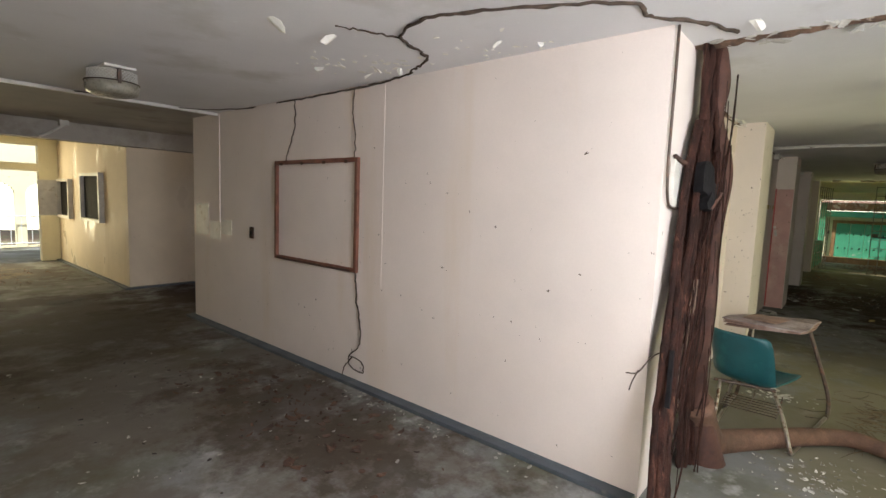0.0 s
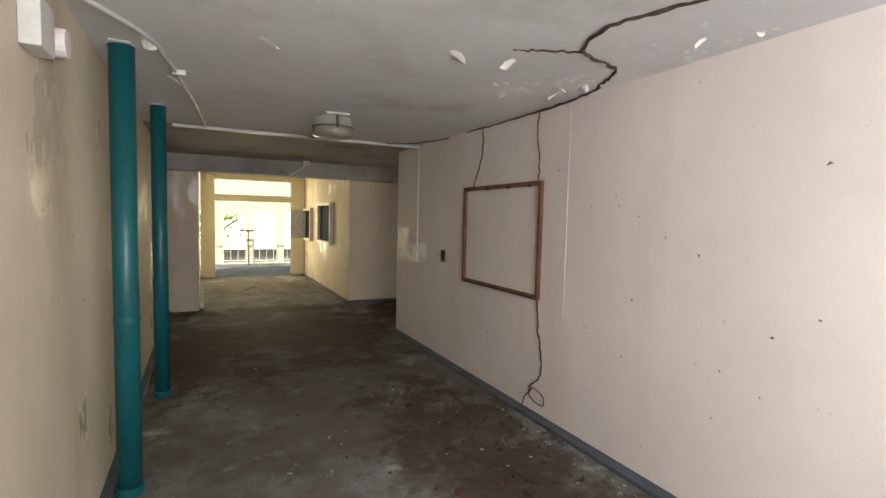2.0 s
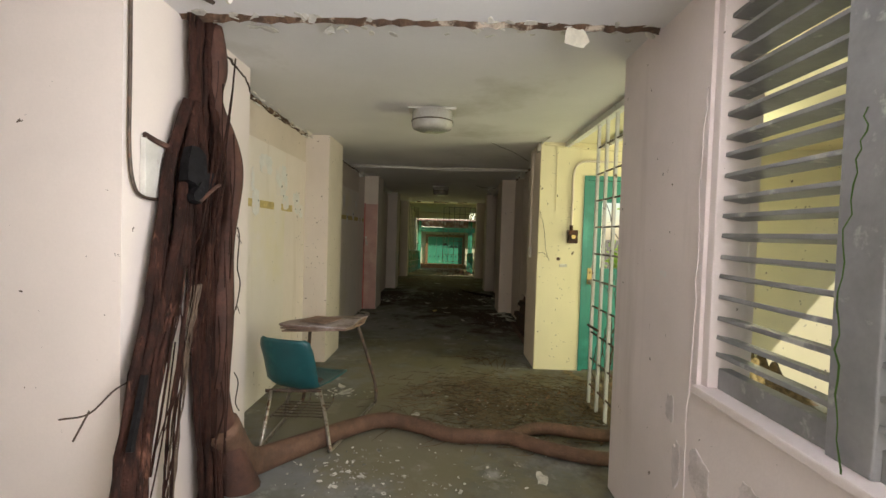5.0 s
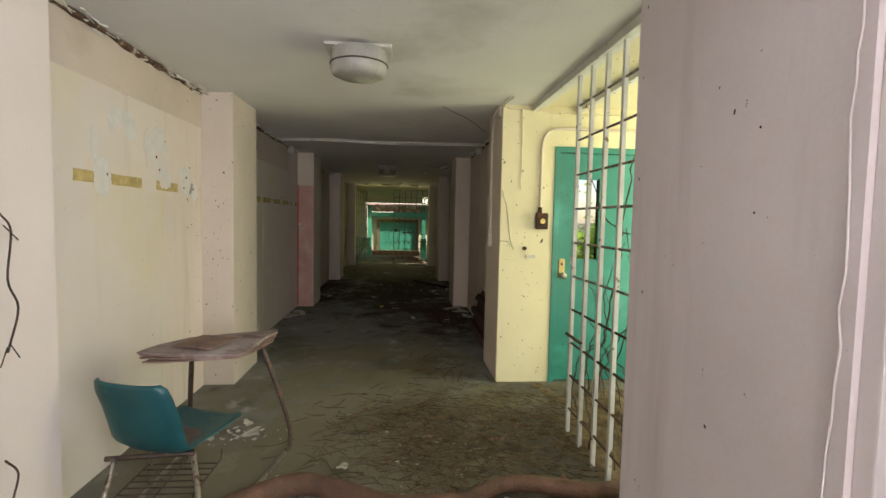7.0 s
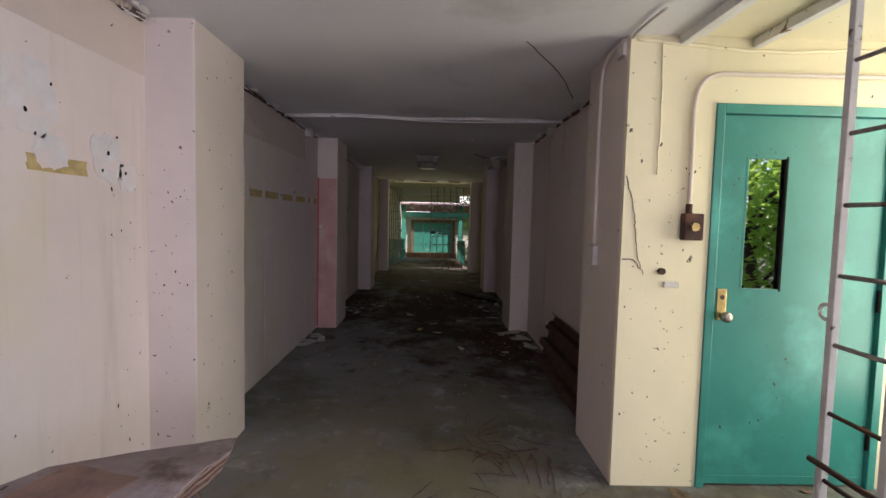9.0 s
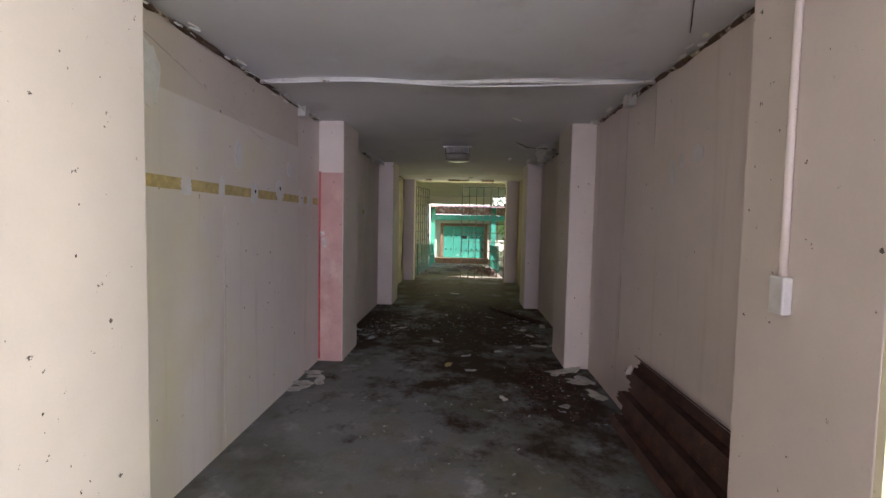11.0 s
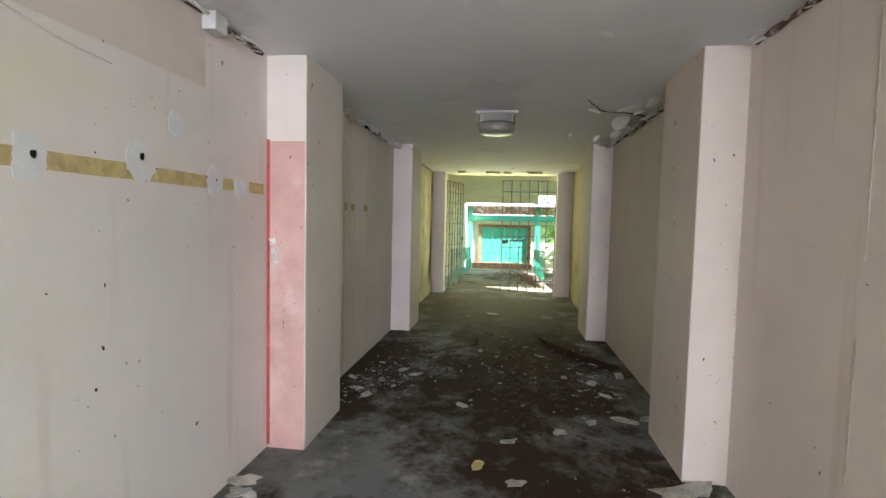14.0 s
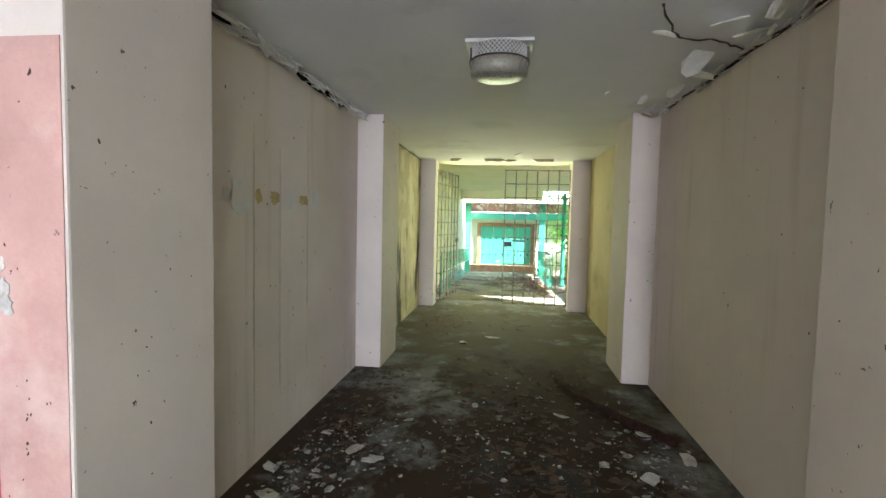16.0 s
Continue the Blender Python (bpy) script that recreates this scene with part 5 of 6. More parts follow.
ceiling_edge("peeling_paint", 3.8, 5.8, 1.57, -1, 60, 0.08, 1, "peeling paint curls along the ceiling corner", 2.2, ROTTEN)
ceiling_edge("peeling_paint", 6.5, 9.4, 1.57, -1, 40, 0.09, 2, "peeling paint curls along the ceiling corner", 1.7, ROTTEN)
ceiling_edge("peeling_paint", 10.15, 12.75, 1.57, -1, 130, 0.20, 3, "thick white paint curls along the ceiling corner", 2.6, BLACK)
ceiling_edge("peeling_paint", 10.15, 12.9, -1.155, 1, 70, 0.15, 4, "peeling white paint along the ceiling corner")
ceiling_edge("peeling_paint", 6.5, 9.4, -1.155, 1, 34, 0.08, 5, "peeling paint along the ceiling corner", 1.7, ROTTEN)
ceiling_edge("peeling_paint", 13.5, 16.1, 1.57, -1, 26, 0.10, 6, "peeling paint above the mouldy wall")
for i, (x, y, s) in enumerate(((11.30, -0.90, 0.30), (10.9, -1.0, 0.26), (11.6, -1.02, 0.24), (11.95, -1.0, 0.2), (10.75, -0.85, 0.24), (10.9, -0.6, 0.12), (12.2, -0.85, 0.12), (12.0, -0.55, 0.06), (9.2, -0.35, 0.10), (10.6, -0.98, 0.18), (15.3, 0.0, 0.14), (12.7, -1.0, 0.13))):
    a = i * 2.1
    tagged(part("hanging_paint_flake", plate(bmesh.new(), (x, y, 2.40), (math.cos(a), math.sin(a), -0.25), (-math.sin(a), math.cos(a), -0.1), s, s * 0.55, 0.003, 70 + i, 9, 0.3, -0.02), BRIGHT_FLAKE),
           "large white paint flake hanging from the corridor ceiling", "paint flake", "ceiling paint flakes")
vine([(10.6, -0.5, 2.417), (11.0, -0.7, 2.416), (11.05, -0.9, 2.416), (11.2, -1.1, 2.416)], 0.006, 0.004, "dark crack in the corridor ceiling", 0.01, TWIG, 450, "ceiling_crack")
vine([(6.0, -0.4, 2.418), (6.6, -0.75, 2.418), (7.2, -1.0, 2.418)], 0.003, 0.003, "hairline crack in the corridor ceiling", 0.005, TWIG, 451, "ceiling_crack")
PEEL = mat("tan_water_stained_paint", (0.56, 0.48, 0.34), 0.85, spread=0.3, scale=9)
for i, (x, y, w) in enumerate(((16.0, 1.0, 0.3), (16.05, 0.4, 0.5), (16.05, -0.4, 0.4), (16.1, 0.1, 0.3))):
    tagged(part("hanging_paint_flake", plate(bmesh.new(), (x, y, 2.40), (0.1, 1, 0), (-0.3, 0, -0.9), w * 0.7, 0.05, 0.004, 90 + i, 12, 0.5), PEEL), "brown water-stained paint hanging over the gate", "paint flake", "ceiling paint flakes")

# rusty corrugated sheet leaning at the wall
cs = thing("corrugated_sheet", "dark rusty corrugated metal sheet leaning on the wall", "metal sheet", (7.4, -1.0, 0))
bm = bmesh.new()
nn, mm = 48, 16
r = random.Random(5)
rows = []
for i in range(nn + 1):
    u = i / nn
    y, z = -1.0 - 0.14 * u, 0.02 + 0.50 * u
    o = 0.034 * max(-1.0, min(1.0, math.sin(u * 6 * math.pi) / 0.35))
    rows.append([bm.verts.new((6.62 + (8.14 - 6.62 - 0.09 * r.random() * (j == mm)) * j / mm, y + o * 0.9 + 0.012, z + o * 0.45)) for j in range(mm + 1)])
for a, b in zip(rows, rows[1:]):
    for j in range(mm):
        bm.faces.new((a[j], a[j + 1], b[j + 1], b[j]))
sheet = part("sheet", bm, RUST, cs)
sol = sheet.modifiers.new("thickness", "SOLIDIFY")
sol.thickness = 0.004
tagged(part("paint_rag", plate(bmesh.new(), (8.03, -1.06, 0.44), (1, 0, 0.1), (0, -0.45, 0.88), 0.06, 0.07, 0.012, 5, 9, 0.3), SPACKLE, cs), "grey-white scrap caught on the sheet")

# ---------------------------------------------------------------- dark flecks on the paint
FLECK = mat("dark_brown_fleck", (0.075, 0.05, 0.036), 0.9, spread=0.4, scale=30)


def flecks(label, axis, at, way, u0, u1, z0, z1, count, seed, s0=0.004, s1=0.014):
    """Dark specks and short drip marks clinging to a wall that faces way along axis."""
    r = random.Random(seed)
    bm = bmesh.new()
    for k in range(count):
        u, z, sz, a = r.triangular(u0, u1), r.uniform(z0, z1), s0 + (s1 - s0) * r.random() ** 2, r.uniform(-0.5, 0.5)
        c = (at, u, z) if axis == 0 else (u, at, z)
        side = Vector((way, 0, 0)) if axis == 0 else Vector((0, way, 0))
        up = Vector((0, 0, 1))
        across = up.cross(side)
        plate(bm, c, across * math.cos(a) + up * math.sin(a), up * math.cos(a) - across * math.sin(a), sz, sz * r.uniform(0.8, 2.4), 0.0012, seed * 500 + k, 6, 0.4)
    tagged(part("wall_flecks", bm, FLECK), label, "specks", kind="stuff")


flecks("dark specks and drip marks on the pink pilaster", 0, 5.8345, -1, 1.34, 1.56, 0.25, 1.75, 34, 1, 0.003, 0.010)
flecks("dark specks beside the pilaster corner", 1, 1.5665, -1, 5.45, 5.82, 0.2, 1.7, 27, 2, 0.003, 0.013)
flecks("dark specks on the pale yellow pier", 0, 5.8545, -1, -1.37, -0.93, 0.1, 2.0, 42, 3, 0.003, 0.010)
flecks("dark specks on the teal door", 0, 5.8675, -1, -1.9, -1.45, 0.2, 2.0, 36, 4, 0.003, 0.010)
flecks("small dark specks on the hall wall", 0, 2.5945, -1, 1.45, 6.0, 0.2, 2.2, 20, 5, 0.003, 0.009)
flecks("small dark specks on the corridor wall", 1, 1.5665, -1, 6.6, 9.4, 0.2, 2.3, 27, 6, 0.003, 0.013)
flecks("small dark specks on the corridor wall", 1, 1.5695, -1, 10.2, 12.7, 0.2, 2.3, 24, 7, 0.003, 0.012)
flecks("small dark specks on the corridor wall", 1, -1.1545, 1, 6.6, 9.4, 0.2, 2.3, 27, 8, 0.003, 0.013)
flecks("small dark specks on the corridor wall", 1, -1.1545, 1, 10.2, 12.7, 0.2, 2.3, 27, 9, 0.003, 0.013)
flecks("dark specks on the red painted pilaster", 0, 9.4655, -1, 1.34, 1.56, 0.1, 1.9, 24, 10, 0.003, 0.010)
flecks("dark specks on the pale pilaster", 1, 1.3195, -1, 5.9, 6.4, 0.2, 2.2, 13, 11, 0.003, 0.009)
flecks("dark specks on the pale pilaster", 1, 1.3195, -1, 9.5, 10.1, 0.2, 2.2, 13, 12, 0.003, 0.009)
flecks("dark specks on the pale pilaster", 0, 9.4695, -1, -1.15, -0.93, 0.2, 2.2, 12, 13, 0.003, 0.012)
flecks("dark specks on the mauve wall", 1, -0.9145, 1, 2.65, 3.4, 0.4, 2.2, 10, 14, 0.003, 0.014)

# ---------------------------------------------------------------- floor litter
def scatter(name, zones, count, s0, s1, material, label, seed, curl=0.01, n=6, z0=0.0, fall=0.0):
    r = random.Random(seed)
    bm = bmesh.new()
    for k in range(count):
        x0, x1, y0, y1 = zones[k % len(zones)]
        x, y = r.triangular(x0, x1), r.triangular(y0, y1)
        a, s = r.random() * 6.28, s0 + (s1 - s0) * r.random() ** 2.5
        plate(bm, (x, y, z0 - fall * (x - 16.9) + 0.002 + 0.004 * r.random()), (math.cos(a), math.sin(a), r.uniform(-0.15, 0.15)), (-math.sin(a), math.cos(a), 0), s, s * r.uniform(0.4, 0.9), 0.002, seed * 1000 + k, n, 0.4, curl * r.random())
    return tagged(part(name, bm, material), label, "litter", kind="stuff")


scatter("paint_chips", ((2.3, 2.57, 1.4, 4.5), (0.2, 2.4, 1.5, 6.0), (2.7, 4.2, -0.8, 1.1), (3.0, 3.9, 0.0, 1.0), (3.9, 5.4, -1.0, 0.6)), 420, 0.005, 0.04, CHIP, "scattered pale paint chips on the hall floor", 11)
scatter("paint_chips", ((2.7, 3.9, 0.1, 1.1), (2.9, 4.0, -0.8, 0.6), (3.3, 3.9, 0.4, 0.9)), 110, 0.006, 0.04, FLAKE_WHITE, "white paint chips strewn before the floor root", 17)
scatter("paint_chips", ((8.0, 9.6, -1.1, -0.3), (10.1, 12.5, 0.7, 1.5), (10.1, 12.8, -1.1, -0.4), (9.3, 13.5, -0.8, 0.9), (6.6, 9.4, -0.9, 1.5), (10.2, 12.2, -1.0, 1.4), (10.2, 11.6, 0.8, 1.5)), 800, 0.005, 0.045, CHIP, "scattered pale paint chips on the corridor floor", 12)
scatter("dark_crumbs", ((10.1, 12.7, 0.9, 1.55), (9.6, 13.2, -0.9, 0.8), (8.0, 9.6, -1.0, -0.2), (12.4, 12.9, 1.0, 1.5), (0.3, 2.5, 2.0, 8.5)), 700, 0.005, 0.035, MULCH, "dark leaf crumbs and dirt on the floor", 13)
DARK_LEAF = mat("rotting_red_brown_leaf", (0.085, 0.042, 0.024), 0.8, spread=0.6, scale=9)
scatter("rotting_leaves", ((9.6, 13.8, -0.9, 0.8), (10.0, 12.6, -0.6, 0.6), (10.1, 12.7, 0.9, 1.5), (7.8, 9.8, -1.1, -0.3), (1.4, 2.5, 2.0, 5.0), (9.8, 12.8, -0.9, 0.9)), 1300, 0.02, 0.09, DARK_LEAF, "rotting red-brown leaves and scraps on the floor", 16, 0.02)
scatter("dry_leaves", ((3.7, 5.7, -2.2, 0.3), (4.5, 6.0, -2.6, -1.2), (14.0, 16.2, 0.6, 1.5), (0.6, 2.2, 9.5, 13.0)), 380, 0.02, 0.07, DRY_LEAF, "dry brown leaves on the concrete floor", 14, 0.03)
scatter("fallen_leaves", ((17.2, 25.5, -5.5, -1.0), (18.0, 25.0, -3.5, -1.0)), 800, 0.05, 0.16, DRY_LEAF, "sunlit red-brown fallen leaves in the court", 15, 0.05, z0=-0.56)
scatter("fallen_leaves", ((17.4, 25.5, -0.9, 0.1), (17.6, 24.0, -0.95, -0.3), (19.5, 25.8, -0.9, 0.9)), 1100, 0.03, 0.12, DRY_LEAF, "sunlit red-brown leaves blown over the walkway", 18, 0.04, z0=-0.02, fall=0.0457)
for i, (x, y, w, h) in enumerate(((3.50, -0.55, 0.11, 0.07), (8.76, 1.48, 0.18, 0.14), (8.95, 1.46, 0.14, 0.12), (9.33, -0.86, 0.30, 0.18), (9.1, -1.03, 0.22, 0.12), (9.29, 0.02, 0.14, 0.07), (10.3, -0.8, 0.22, 0.10), (9.45, 0.24, 0.09, 0.07), (10.36, 0.41, 0.1, 0.07),
                                  (11.15, 1.05, 0.16, 0.09), (11.05, 0.9, 0.13, 0.09), (11.1, -0.7, 0.13, 0.10), (10.8, -0.76, 0.12, 0.09), (10.0, -0.3, 0.16, 0.09), (9.8, 0.05, 0.13, 0.06), (8.57, -0.25, 0.08, 0.05), (11.7, -0.85, 0.16, 0.08), (10.6, 1.35, 0.14, 0.10),
                                  (4.9, 0.9, 0.11, 0.08), (5.05, 0.97, 0.08, 0.06), (4.43, 0.25, 0.09, 0.06), (9.7, 1.36, 0.16, 0.06), (12.0, 0.35, 0.07, 0.05), (11.9, -0.3, 0.1, 0.05), (10.2, -0.55, 0.16, 0.08), (8.62, 1.50, 0.20, 0.12), (8.86, 1.37, 0.17, 0.10), (9.08, 1.49, 0.16, 0.11), (9.05, -0.93, 0.26, 0.15), (9.42, -0.98, 0.28, 0.14), (8.72, -1.05, 0.2, 0.12), (8.45, -0.72, 0.12, 0.08),
                                  (10.28, 1.42, 0.16, 0.10), (10.45, 1.22, 0.13, 0.08), (10.85, 1.44, 0.12, 0.08), (11.35, 1.30, 0.12, 0.07), (10.35, -1.0, 0.16, 0.1), (11.35, -1.0, 0.13, 0.08), (14.2, 0.3, 0.2, 0.09), (13.9, 0.62, 0.16, 0.08), (4.3, 0.62, 0.1, 0.06))):
    a = i * 1.7
    tagged(part("fallen_paint_flake", plate(bmesh.new(), (x, y, 0.004), (math.cos(a), math.sin(a), 0.06), (-math.sin(a), math.cos(a), 0), w, h, 0.004, 500 + i, 11, 0.45, 0.012), CHIP_PALE if i != 7 else OCHRE),
           "large flake of fallen paint lying on the floor", "paint flake", "fallen paint flakes")


def mulch(x0, x1, y0, y1, height, seed, label, material=MULCH, cover=0.1, step=0.03):
    """A ragged low heap of litter on the floor."""
    bm = bmesh.new()
    nx, ny = int((x1 - x0) / step), int((y1 - y0) / step)
    verts = {}
    for i in range(nx + 1):
        for j in range(ny + 1):
            x, y = x0 + i * step, y0 + j * step
            e = 1 - max(abs(2 * i / nx - 1), abs(2 * j / ny - 1)) ** 2
            h = noise.noise(Vector((x * 1.6 + seed, y * 2.4, seed))) * 0.9 + noise.noise(Vector((x * 6, y * 6, seed))) * 0.45 + e * 1.3 - 1 + cover
            if h > 0:
                verts[i, j] = bm.verts.new((x, y, 0.003 + min(1.0, h * e) * height * (0.7 + 0.6 * rnd.random())))
    for (i, j), v in list(verts.items()):
        q = [verts.get(k) for k in ((i, j), (i + 1, j), (i + 1, j + 1), (i, j + 1))]
        if all(q):
            bm.faces.new(q)
    tagged(part("leaf_mulch", bm, material, smooth=True), label, "litter", kind="stuff")


mulch(9.8, 13.6, -0.75, 0.7, 0.012, 3, "dark wet leaf mulch spread over the corridor floor", cover=-0.35)
mulch(7.6, 9.9, -1.1, 0.0, 0.012, 7, "dark wet dirt spread along the corridor wall", cover=-0.4)
mulch(10.2, 12.8, 0.9, 1.56, 0.02, 5, "black dirt gathered along the corridor wall", cover=-0.25)
mulch(4.0, 5.9, -2.6, -0.9, 0.10, 9, "heap of brown needles and leaves at the grille", STRAW, 0.3)
mulch(4.9, 5.85, -3.4, -2.25, 0.30, 12, "brown pile of dry needles against the yellow wall", STRAW, 0.6)
mulch(0.2, 2.5, 8.2, 9.0, 0.012, 15, "dark damp leaf line across the hall floor", cover=-0.3)
mulch(0.3, 2.5, 10.5, 13.0, 0.03, 17, "brown rotting leaves in the entrance passage", STRAW, -0.3)
mulch(-0.2, 0.6, 5.6, 8.9, 0.012, 19, "dark damp dirt along the hall wall", cover=-0.4)


def twigs(name, zones, count, l0, l1, material, label, seed):
    r = random.Random(seed)
    bm = bmesh.new()
    for k in range(count):
        x0, x1, y0, y1 = zones[k % len(zones)]
        x, y, a, ln = r.triangular(x0, x1), r.triangular(y0, y1), r.random() * 6.28, r.uniform(l0, l1)
        d = Vector((math.cos(a), math.sin(a), 0)) * ln
        s = Vector((-d.y, d.x, 0)) * r.uniform(-0.2, 0.2)
        p = Vector((x, y, 0.006 + 0.02 * r.random()))
        tube(bm, [p, p + d * 0.5 + s, p + d], [0.003, 0.0025, 0.001], 4, caps=False)
    tagged(part(name, bm, material), label, "litter", kind="stuff")


twigs("needle_litter", ((3.9, 5.8, -2.0, 0.2), (4.2, 5.6, -2.4, -0.9), (4.9, 5.8, -3.2, -2.2), (3.8, 5.6, -1.1, 0.5)), 2400, 0.05, 0.28, STRAW, "dry brown needles and twigs over the floor", 21)
twigs("twig_litter", ((5.6, 6.8, -0.7, 0.1), (4.3, 5.6, -0.6, 0.8), (9.0, 13.0, -0.9, 0.9), (14.0, 16.0, -0.5, 1.4)), 90, 0.08, 0.3, TWIG, "thin dark twigs lying on the floor", 22)
br = thing("fallen_branch", "dark rotten branch lying on the corridor floor", "branch", (12.0, -0.6, 0))
part("limb", tube(bmesh.new(), smooth_path([(12.75, -0.33, 0.02), (12.5, -0.38, 0.03), (12.2, -0.52, 0.035), (11.9, -0.72, 0.03), (11.55, -0.99, 0.025)], 6), [0.010 + 0.0011 * k + 0.004 * math.sin(k * 1.3) for k in range(25)], 8), BARK, br, smooth=True)
part("twig", tube(bmesh.new(), smooth_path([(12.5, -0.38, 0.03), (12.8, -0.42, 0.02), (12.95, -0.3, 0.015)], 5), 0.006, 6), TWIG, br, smooth=True)
for k in range(5):
    a = -0.4 + 0.35 * k
    vine([(6.25 - 0.1 * k, -0.1 - 0.12 * k, 0.012), (6.15, -0.25 - 0.1 * k, 0.014), (5.95 - 0.05 * k, -0.35 - 0.06 * k, 0.008)], 0.007, 0.003, "dry twig lying on the corridor floor", 0.006, STRAW, 470 + k, "fallen_twig")

# ---------------------------------------------------------------- barred gate at the corridor's end
scatter("paint_chips", ((10.1, 11.6, 0.85, 1.52), (10.1, 12.6, -1.12, -0.35), (10.1, 11.2, 1.1, 1.5), (10.6, 12.6, -0.6, 0.9)), 170, 0.012, 0.075, CHIP, "pale paint flakes strewn over the dark dirt", 93)
twigs("twigs", ((4.0, 5.7, -1.0, 0.3), (4.6, 6.0, -0.8, 0.5)), 46, 0.08, 0.32, TWIG, "broken brown twigs scattered by the grille", 91)
scatter("paint_chips", ((4.1, 5.3, -0.9, 0.2), (4.7, 5.0, 0.6, 1.3)), 90, 0.01, 0.05, CHIP_PALE, "pale paint chips scattered by the grille", 92)


# white bars browned: their against-the-light shade is in the colour
BACKLIT_GATE_BAR = mat("backlit_brownish_gate_bar", (0.34, 0.30, 0.21), 0.65, spread=0.25, scale=14, stains=(((0.12, 0.07, 0.04), 12.0, 0.52, 0.62, 3.0),))


def gate_leaf(name, width, label, m):
    leaf = thing(name, label, "gate")
    for k in range(7):
        x = width * k / 6
        part("upright_bar", slab(x - 0.009, x + 0.009, -0.009, 0.009, 0.06, 2.28, 0.002), BACKLIT_GATE_BAR, leaf)
    for k in range(11):
        z = 0.08 + 0.2185 * k
        part("cross_bar", slab(-0.005, width + 0.005, 0.010, 0.018, z - 0.008, z + 0.008, 0.001), BACKLIT_GATE_BAR, leaf)
    part("lock_box", slab(width - 0.13, width - 0.01, -0.03, -0.010, 1.02, 1.10, 0.004), DARK_STEEL, leaf)
    leaf.matrix_basis = m
    return leaf


gate_leaf("gate_leaf", 1.03, "closed barred gate leaf with peeling paint, coloured dark as seen against light", pose(16.3, -0.85, 0.0, 0, 0, 90))
gate_leaf("gate_leaf", 1.08, "barred gate leaf swung open against the wall, coloured dark as if backlit", pose(16.35, 1.29, 0.0, 0, 0, -12))

# walkway outside the gate
setting("walkway_wall", slab(16.55, 25.9, 1.62, 1.85, -0.02, 2.45), YELLOW_PAINT, "sunlit pale yellow wall of the outdoor walkway", "wall")
setting("walkway_beam", slab(24.1, 24.4, -1.0, 1.95, 2.12, 2.42), YELLOW_PAINT, "pale yellow beam at the end of the walkway roof", "beam")
def ramp_z(x):
    """Height of the walkway ramp at x."""
    return -0.02 - 0.48 * (x - 16.9) / 10.5


rl = thing("walkway_railing", "low turquoise metal railing along the walkway", "railing", (20, 1.4, 0))
for k in range(17):
    x = 17.8 + k * 0.425
    part("post", cyl(bmesh.new(), (x, 1.40, ramp_z(x) - 0.02), (x, 1.40, ramp_z(x) + 0.86), 0.013, 8), TURQUOISE, rl)
for z in (0.45, 0.86):
    part("rail", cyl(bmesh.new(), (17.8, 1.40, ramp_z(17.8) + z), (24.6, 1.40, ramp_z(24.6) + z), 0.013, 8), WHITE_METAL, rl)
rl2 = thing("walkway_railing", "low turquoise metal railing beside the leafy court", "railing", (20, -0.95, 0))
for k in range(14):
    x = 20.2 + k * 0.4
    part("post", cyl(bmesh.new(), (x, -1.0, -0.58), (x, -1.0, ramp_z(x) + 0.82), 0.012, 8), TURQUOISE, rl2)
part("rail", cyl(bmesh.new(), (20.2, -1.0, ramp_z(20.2) + 0.82), (25.4, -1.0, ramp_z(25.4) + 0.82), 0.02, 8), TURQUOISE, rl2)

kiosk = thing("turquoise_shelter", "turquoise painted shelter with a boarded counter opening", "shelter", (26.3, 0.2, -0.56))
part("post", slab(25.9, 26.1, 1.42, 1.62, -0.57, 2.05, 0.01), TURQUOISE, kiosk)
part("post", slab(25.9, 26.1, -1.25, -1.05, -0.57, 2.05, 0.01), TURQUOISE, kiosk)
part("lintel", slab(25.88, 26.12, -2.6, 2.2, 1.48, 1.72, 0.01), TURQUOISE, kiosk)
part("back_wall", slab(26.32, 26.5, -2.4, 2.4, -0.57, 1.5), YELLOW_PAINT, kiosk)
part("roof", slab(25.5, 29.0, -3.0, 2.6, 2.06, 2.14), ROOF_RED, kiosk, "rusty pinkish sheet roof")
part("upper_wall", slab(26.12, 26.4, -2.6, 2.4, 1.74, 2.06), ROOF_RED, kiosk)
part("counter_sill", slab(25.95, 26.32, -0.98, 1.40, -0.57, -0.20, 0.01), WOOD_FRAME, kiosk, "tan step under the counter")
for y0, y1, z0, z1 in ((-0.90, -0.77, -0.20, 1.34), (1.06, 1.19, -0.20, 1.34), (-0.77, 1.06, 1.22, 1.34)):
    part("counter_frame", slab(26.2, 26.318, y0, y1, z0, z1, 0.006), WOOD_FRAME, kiosk)
for k in range(4):
    y0 = -0.76 + k * 0.455
    bd = part("board", slab(26.24, 26.30, y0, y0 + 0.445, -0.19, 1.215, 0.004), TURQUOISE, kiosk)
    for z in (0.16, 0.74):
        for dy in (0.08, 0.31):
            part("bolt", slab(26.22, 26.242, y0 + dy, y0 + dy + 0.04, z, z + 0.06, 0.003), BLACK, bd)
part("latch_bar", slab(26.215, 26.238, -0.6, -0.1, 0.70, 0.74, 0.003), BLACK, kiosk)
for y, h in ((-1.62, 2.3), (-2.2, 1.9)):
    p = thing("pole", "turquoise steel pole standing in the leafy court", "pole", (23.5, y, -0.56))
    part("pole_shaft", cyl(bmesh.new(), (23.5, y, -0.57), (23.5, y, h), 0.06, 12), TURQUOISE, p)
    part("pole_base", cyl(bmesh.new(), (23.5, y, -0.57), (23.5, y, -0.5), 0.1, 12), TURQUOISE, p)


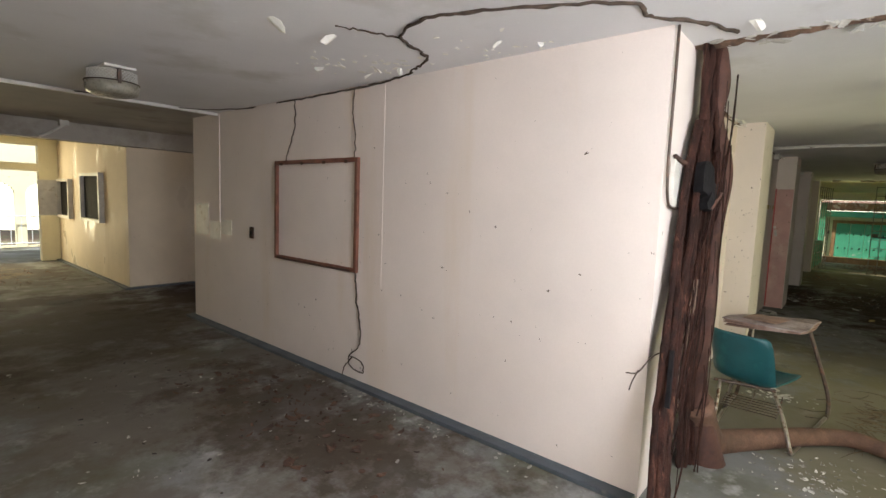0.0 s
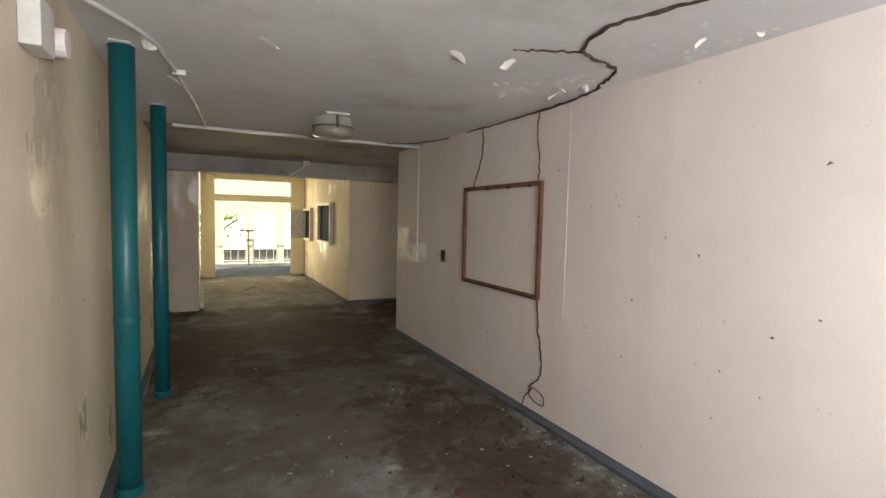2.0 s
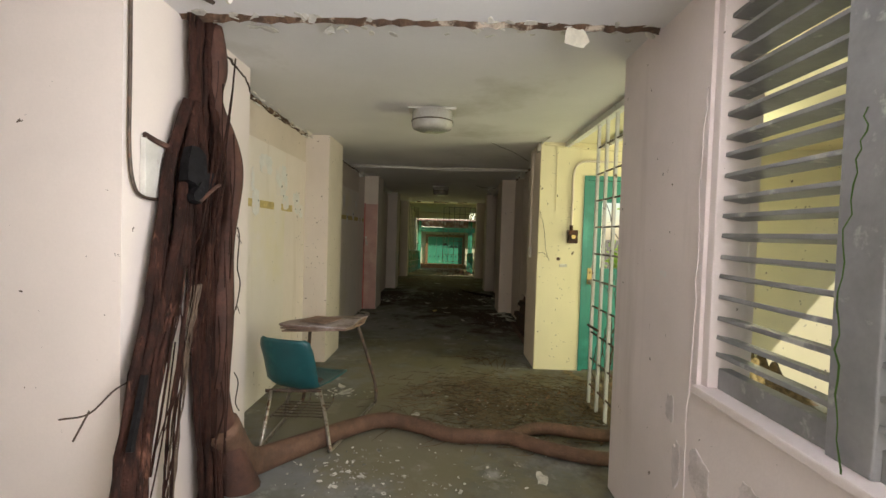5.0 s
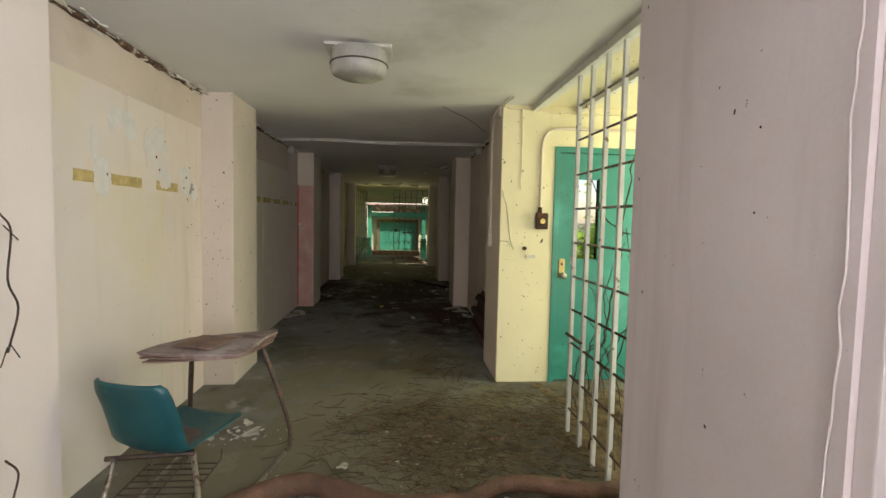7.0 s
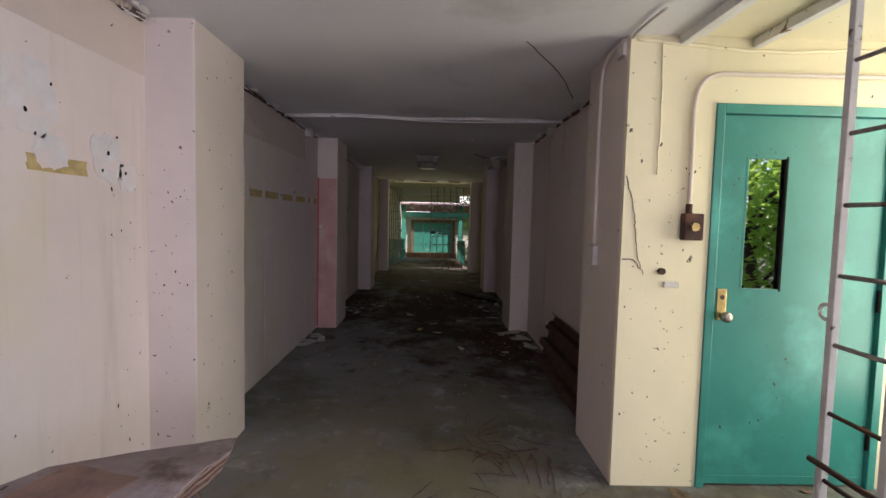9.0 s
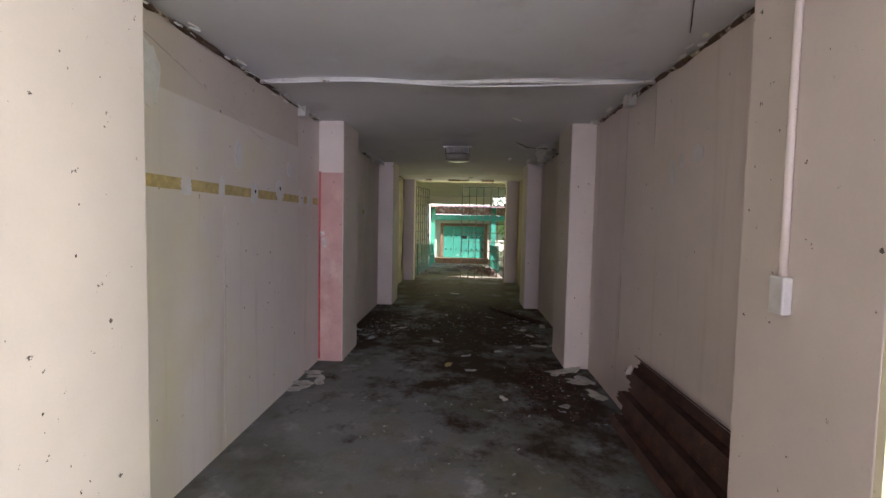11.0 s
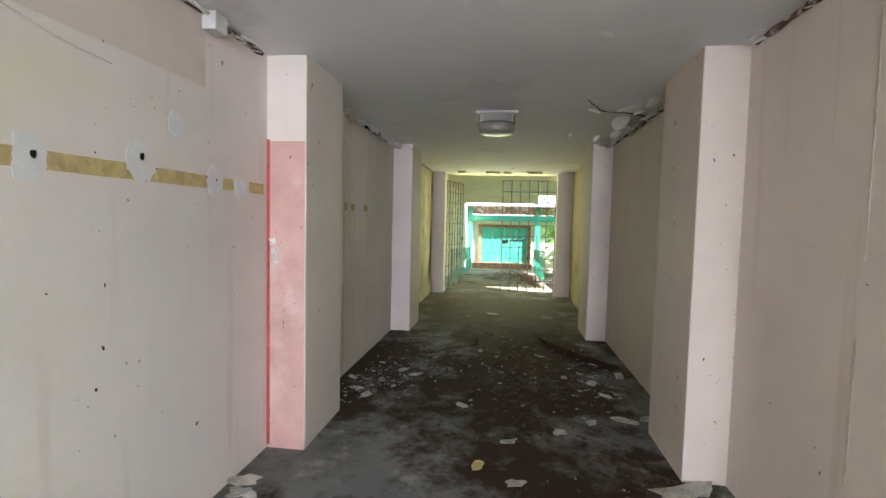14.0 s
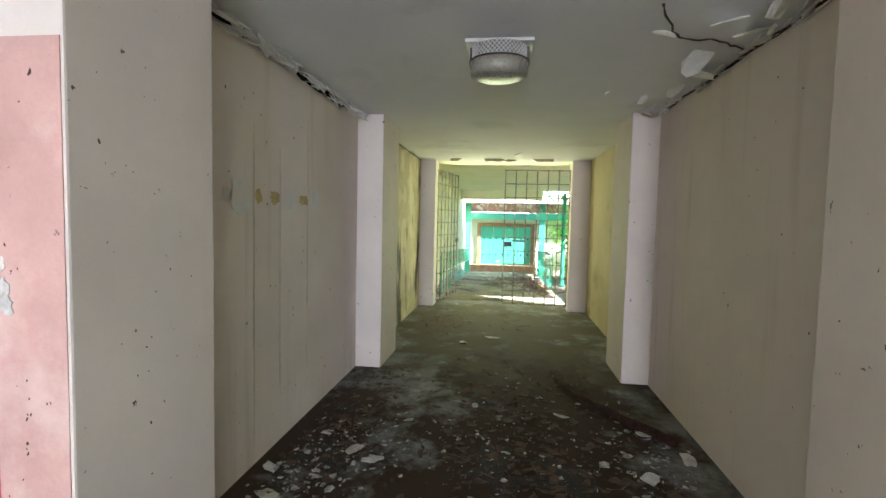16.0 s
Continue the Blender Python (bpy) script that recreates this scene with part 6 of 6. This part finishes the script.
# ---------------------------------------------------------------- trees outside
def garden_tree(x, y, height, spread, leaves, material, label, seed):
    r = random.Random(seed)
    t = thing("tree", label, "tree", (x, y, -0.56))
    bm = bmesh.new()
    base = Vector((x, y, -0.6))
    top = base + Vector((r.uniform(-0.4, 0.4), r.uniform(-0.4, 0.4), height * 0.62))
    mid = (base + top) / 2 + Vector((r.uniform(-0.2, 0.2), r.uniform(-0.2, 0.2), 0))
    path = smooth_path([base, mid, top], 6)
    tube(bm, path, [0.16 - 0.09 * k / (len(path) - 1) for k in range(len(path))], 10)
    ends = []
    for k in range(9):
        st = path[r.randrange(3, len(path))]
        a = r.random() * 6.28
        e = st + Vector((math.cos(a) * spread * r.uniform(0.4, 0.9), math.sin(a) * spread * r.uniform(0.4, 0.9), height * r.uniform(-0.05, 0.35)))
        tube(bm, smooth_path([st, (st + e) / 2 + Vector((0, 0, 0.2)), e], 4), 0.035, 6)
        ends += [e, (st + e) / 2]
    part("trunk", bm, TWIG, t, smooth=True)
    bm = bmesh.new()
    for k in range(leaves):
        c = r.choice(ends) + Vector((r.gauss(0, 0.28), r.gauss(0, 0.28), r.gauss(0, 0.26))) * spread * 0.7
        u = Vector((r.uniform(-1, 1), r.uniform(-1, 1), r.uniform(-0.6, 0.6))).normalized()
        v = u.orthogonal().normalized()
        s = r.uniform(0.06, 0.13)
        q = [c - u * s, c + v * s * 0.45, c + u * s, c - v * s * 0.45]
        bm.faces.new([bm.verts.new(p) for p in q])
    part("crown", bm, material, t, "ragged crown of small leaves")


garden_tree(-0.9, -6.3, 3.6, 1.9, 2600, LEAF, "leafy green tree in the garden beside the porch", 1)
garden_tree(-3.6, -8.0, 5.5, 2.6, 6000, LEAF, "tall leafy green tree in the garden beside the porch", 2)
garden_tree(1.6, -8.5, 5.0, 2.2, 4000, LEAF, "tall leafy green tree in the garden beside the porch", 8)
garden_tree(-2.6, -5.9, 2.4, 1.4, 2600, LEAF, "low leafy green tree near the porch", 3)
garden_tree(0.6, 22.0, 3.4, 1.6, 420, LEAF, "green tree behind the arched terrace", 4)
garden_tree(26.5, -3.6, 3.6, 1.5, 3000, LEAF, "green shrub tree in the leafy court", 6)
# the next four trees are unseen, added to break up the sun
garden_tree(18.2, -5.6, 5.2, 2.2, 5200, LEAF, "unseen leafy tree added to dapple the sun on the court", 9)
garden_tree(20.9, -5.2, 5.0, 2.2, 5200, LEAF, "unseen leafy tree added to dapple the sun on the court", 19)
garden_tree(23.4, -5.0, 5.0, 2.1, 5200, LEAF, "unseen leafy tree added to dapple the sun on the court", 29)
garden_tree(15.7, -4.9, 4.8, 2.0, 5000, LEAF, "unseen leafy tree added to shade the walkway floor", 39)
garden_tree(25.2, -2.35, 2.5, 0.9, 1500, LEAF, "sunlit shrub in the leafy court", 49)
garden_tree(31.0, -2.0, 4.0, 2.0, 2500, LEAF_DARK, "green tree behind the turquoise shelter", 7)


# glowing sheets that stand in for the bright hazy distance behind the terrace and the court
GLOW = bpy.data.materials.new("glowing_haze_backdrop")
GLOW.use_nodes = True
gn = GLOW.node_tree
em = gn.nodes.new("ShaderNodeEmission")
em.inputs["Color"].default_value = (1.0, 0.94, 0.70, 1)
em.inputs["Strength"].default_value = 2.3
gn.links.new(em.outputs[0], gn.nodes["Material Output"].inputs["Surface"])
setting("backdrop", slab(-8, 12, 25.0, 25.2, -0.16, 7), GLOW, "glowing sheet standing in for hazy sky behind the terrace", "backdrop")
setting("backdrop", slab(85.0, 85.2, -22, 20, -0.16, 24), GLOW, "glowing sheet standing in for hazy sky behind the court", "backdrop")
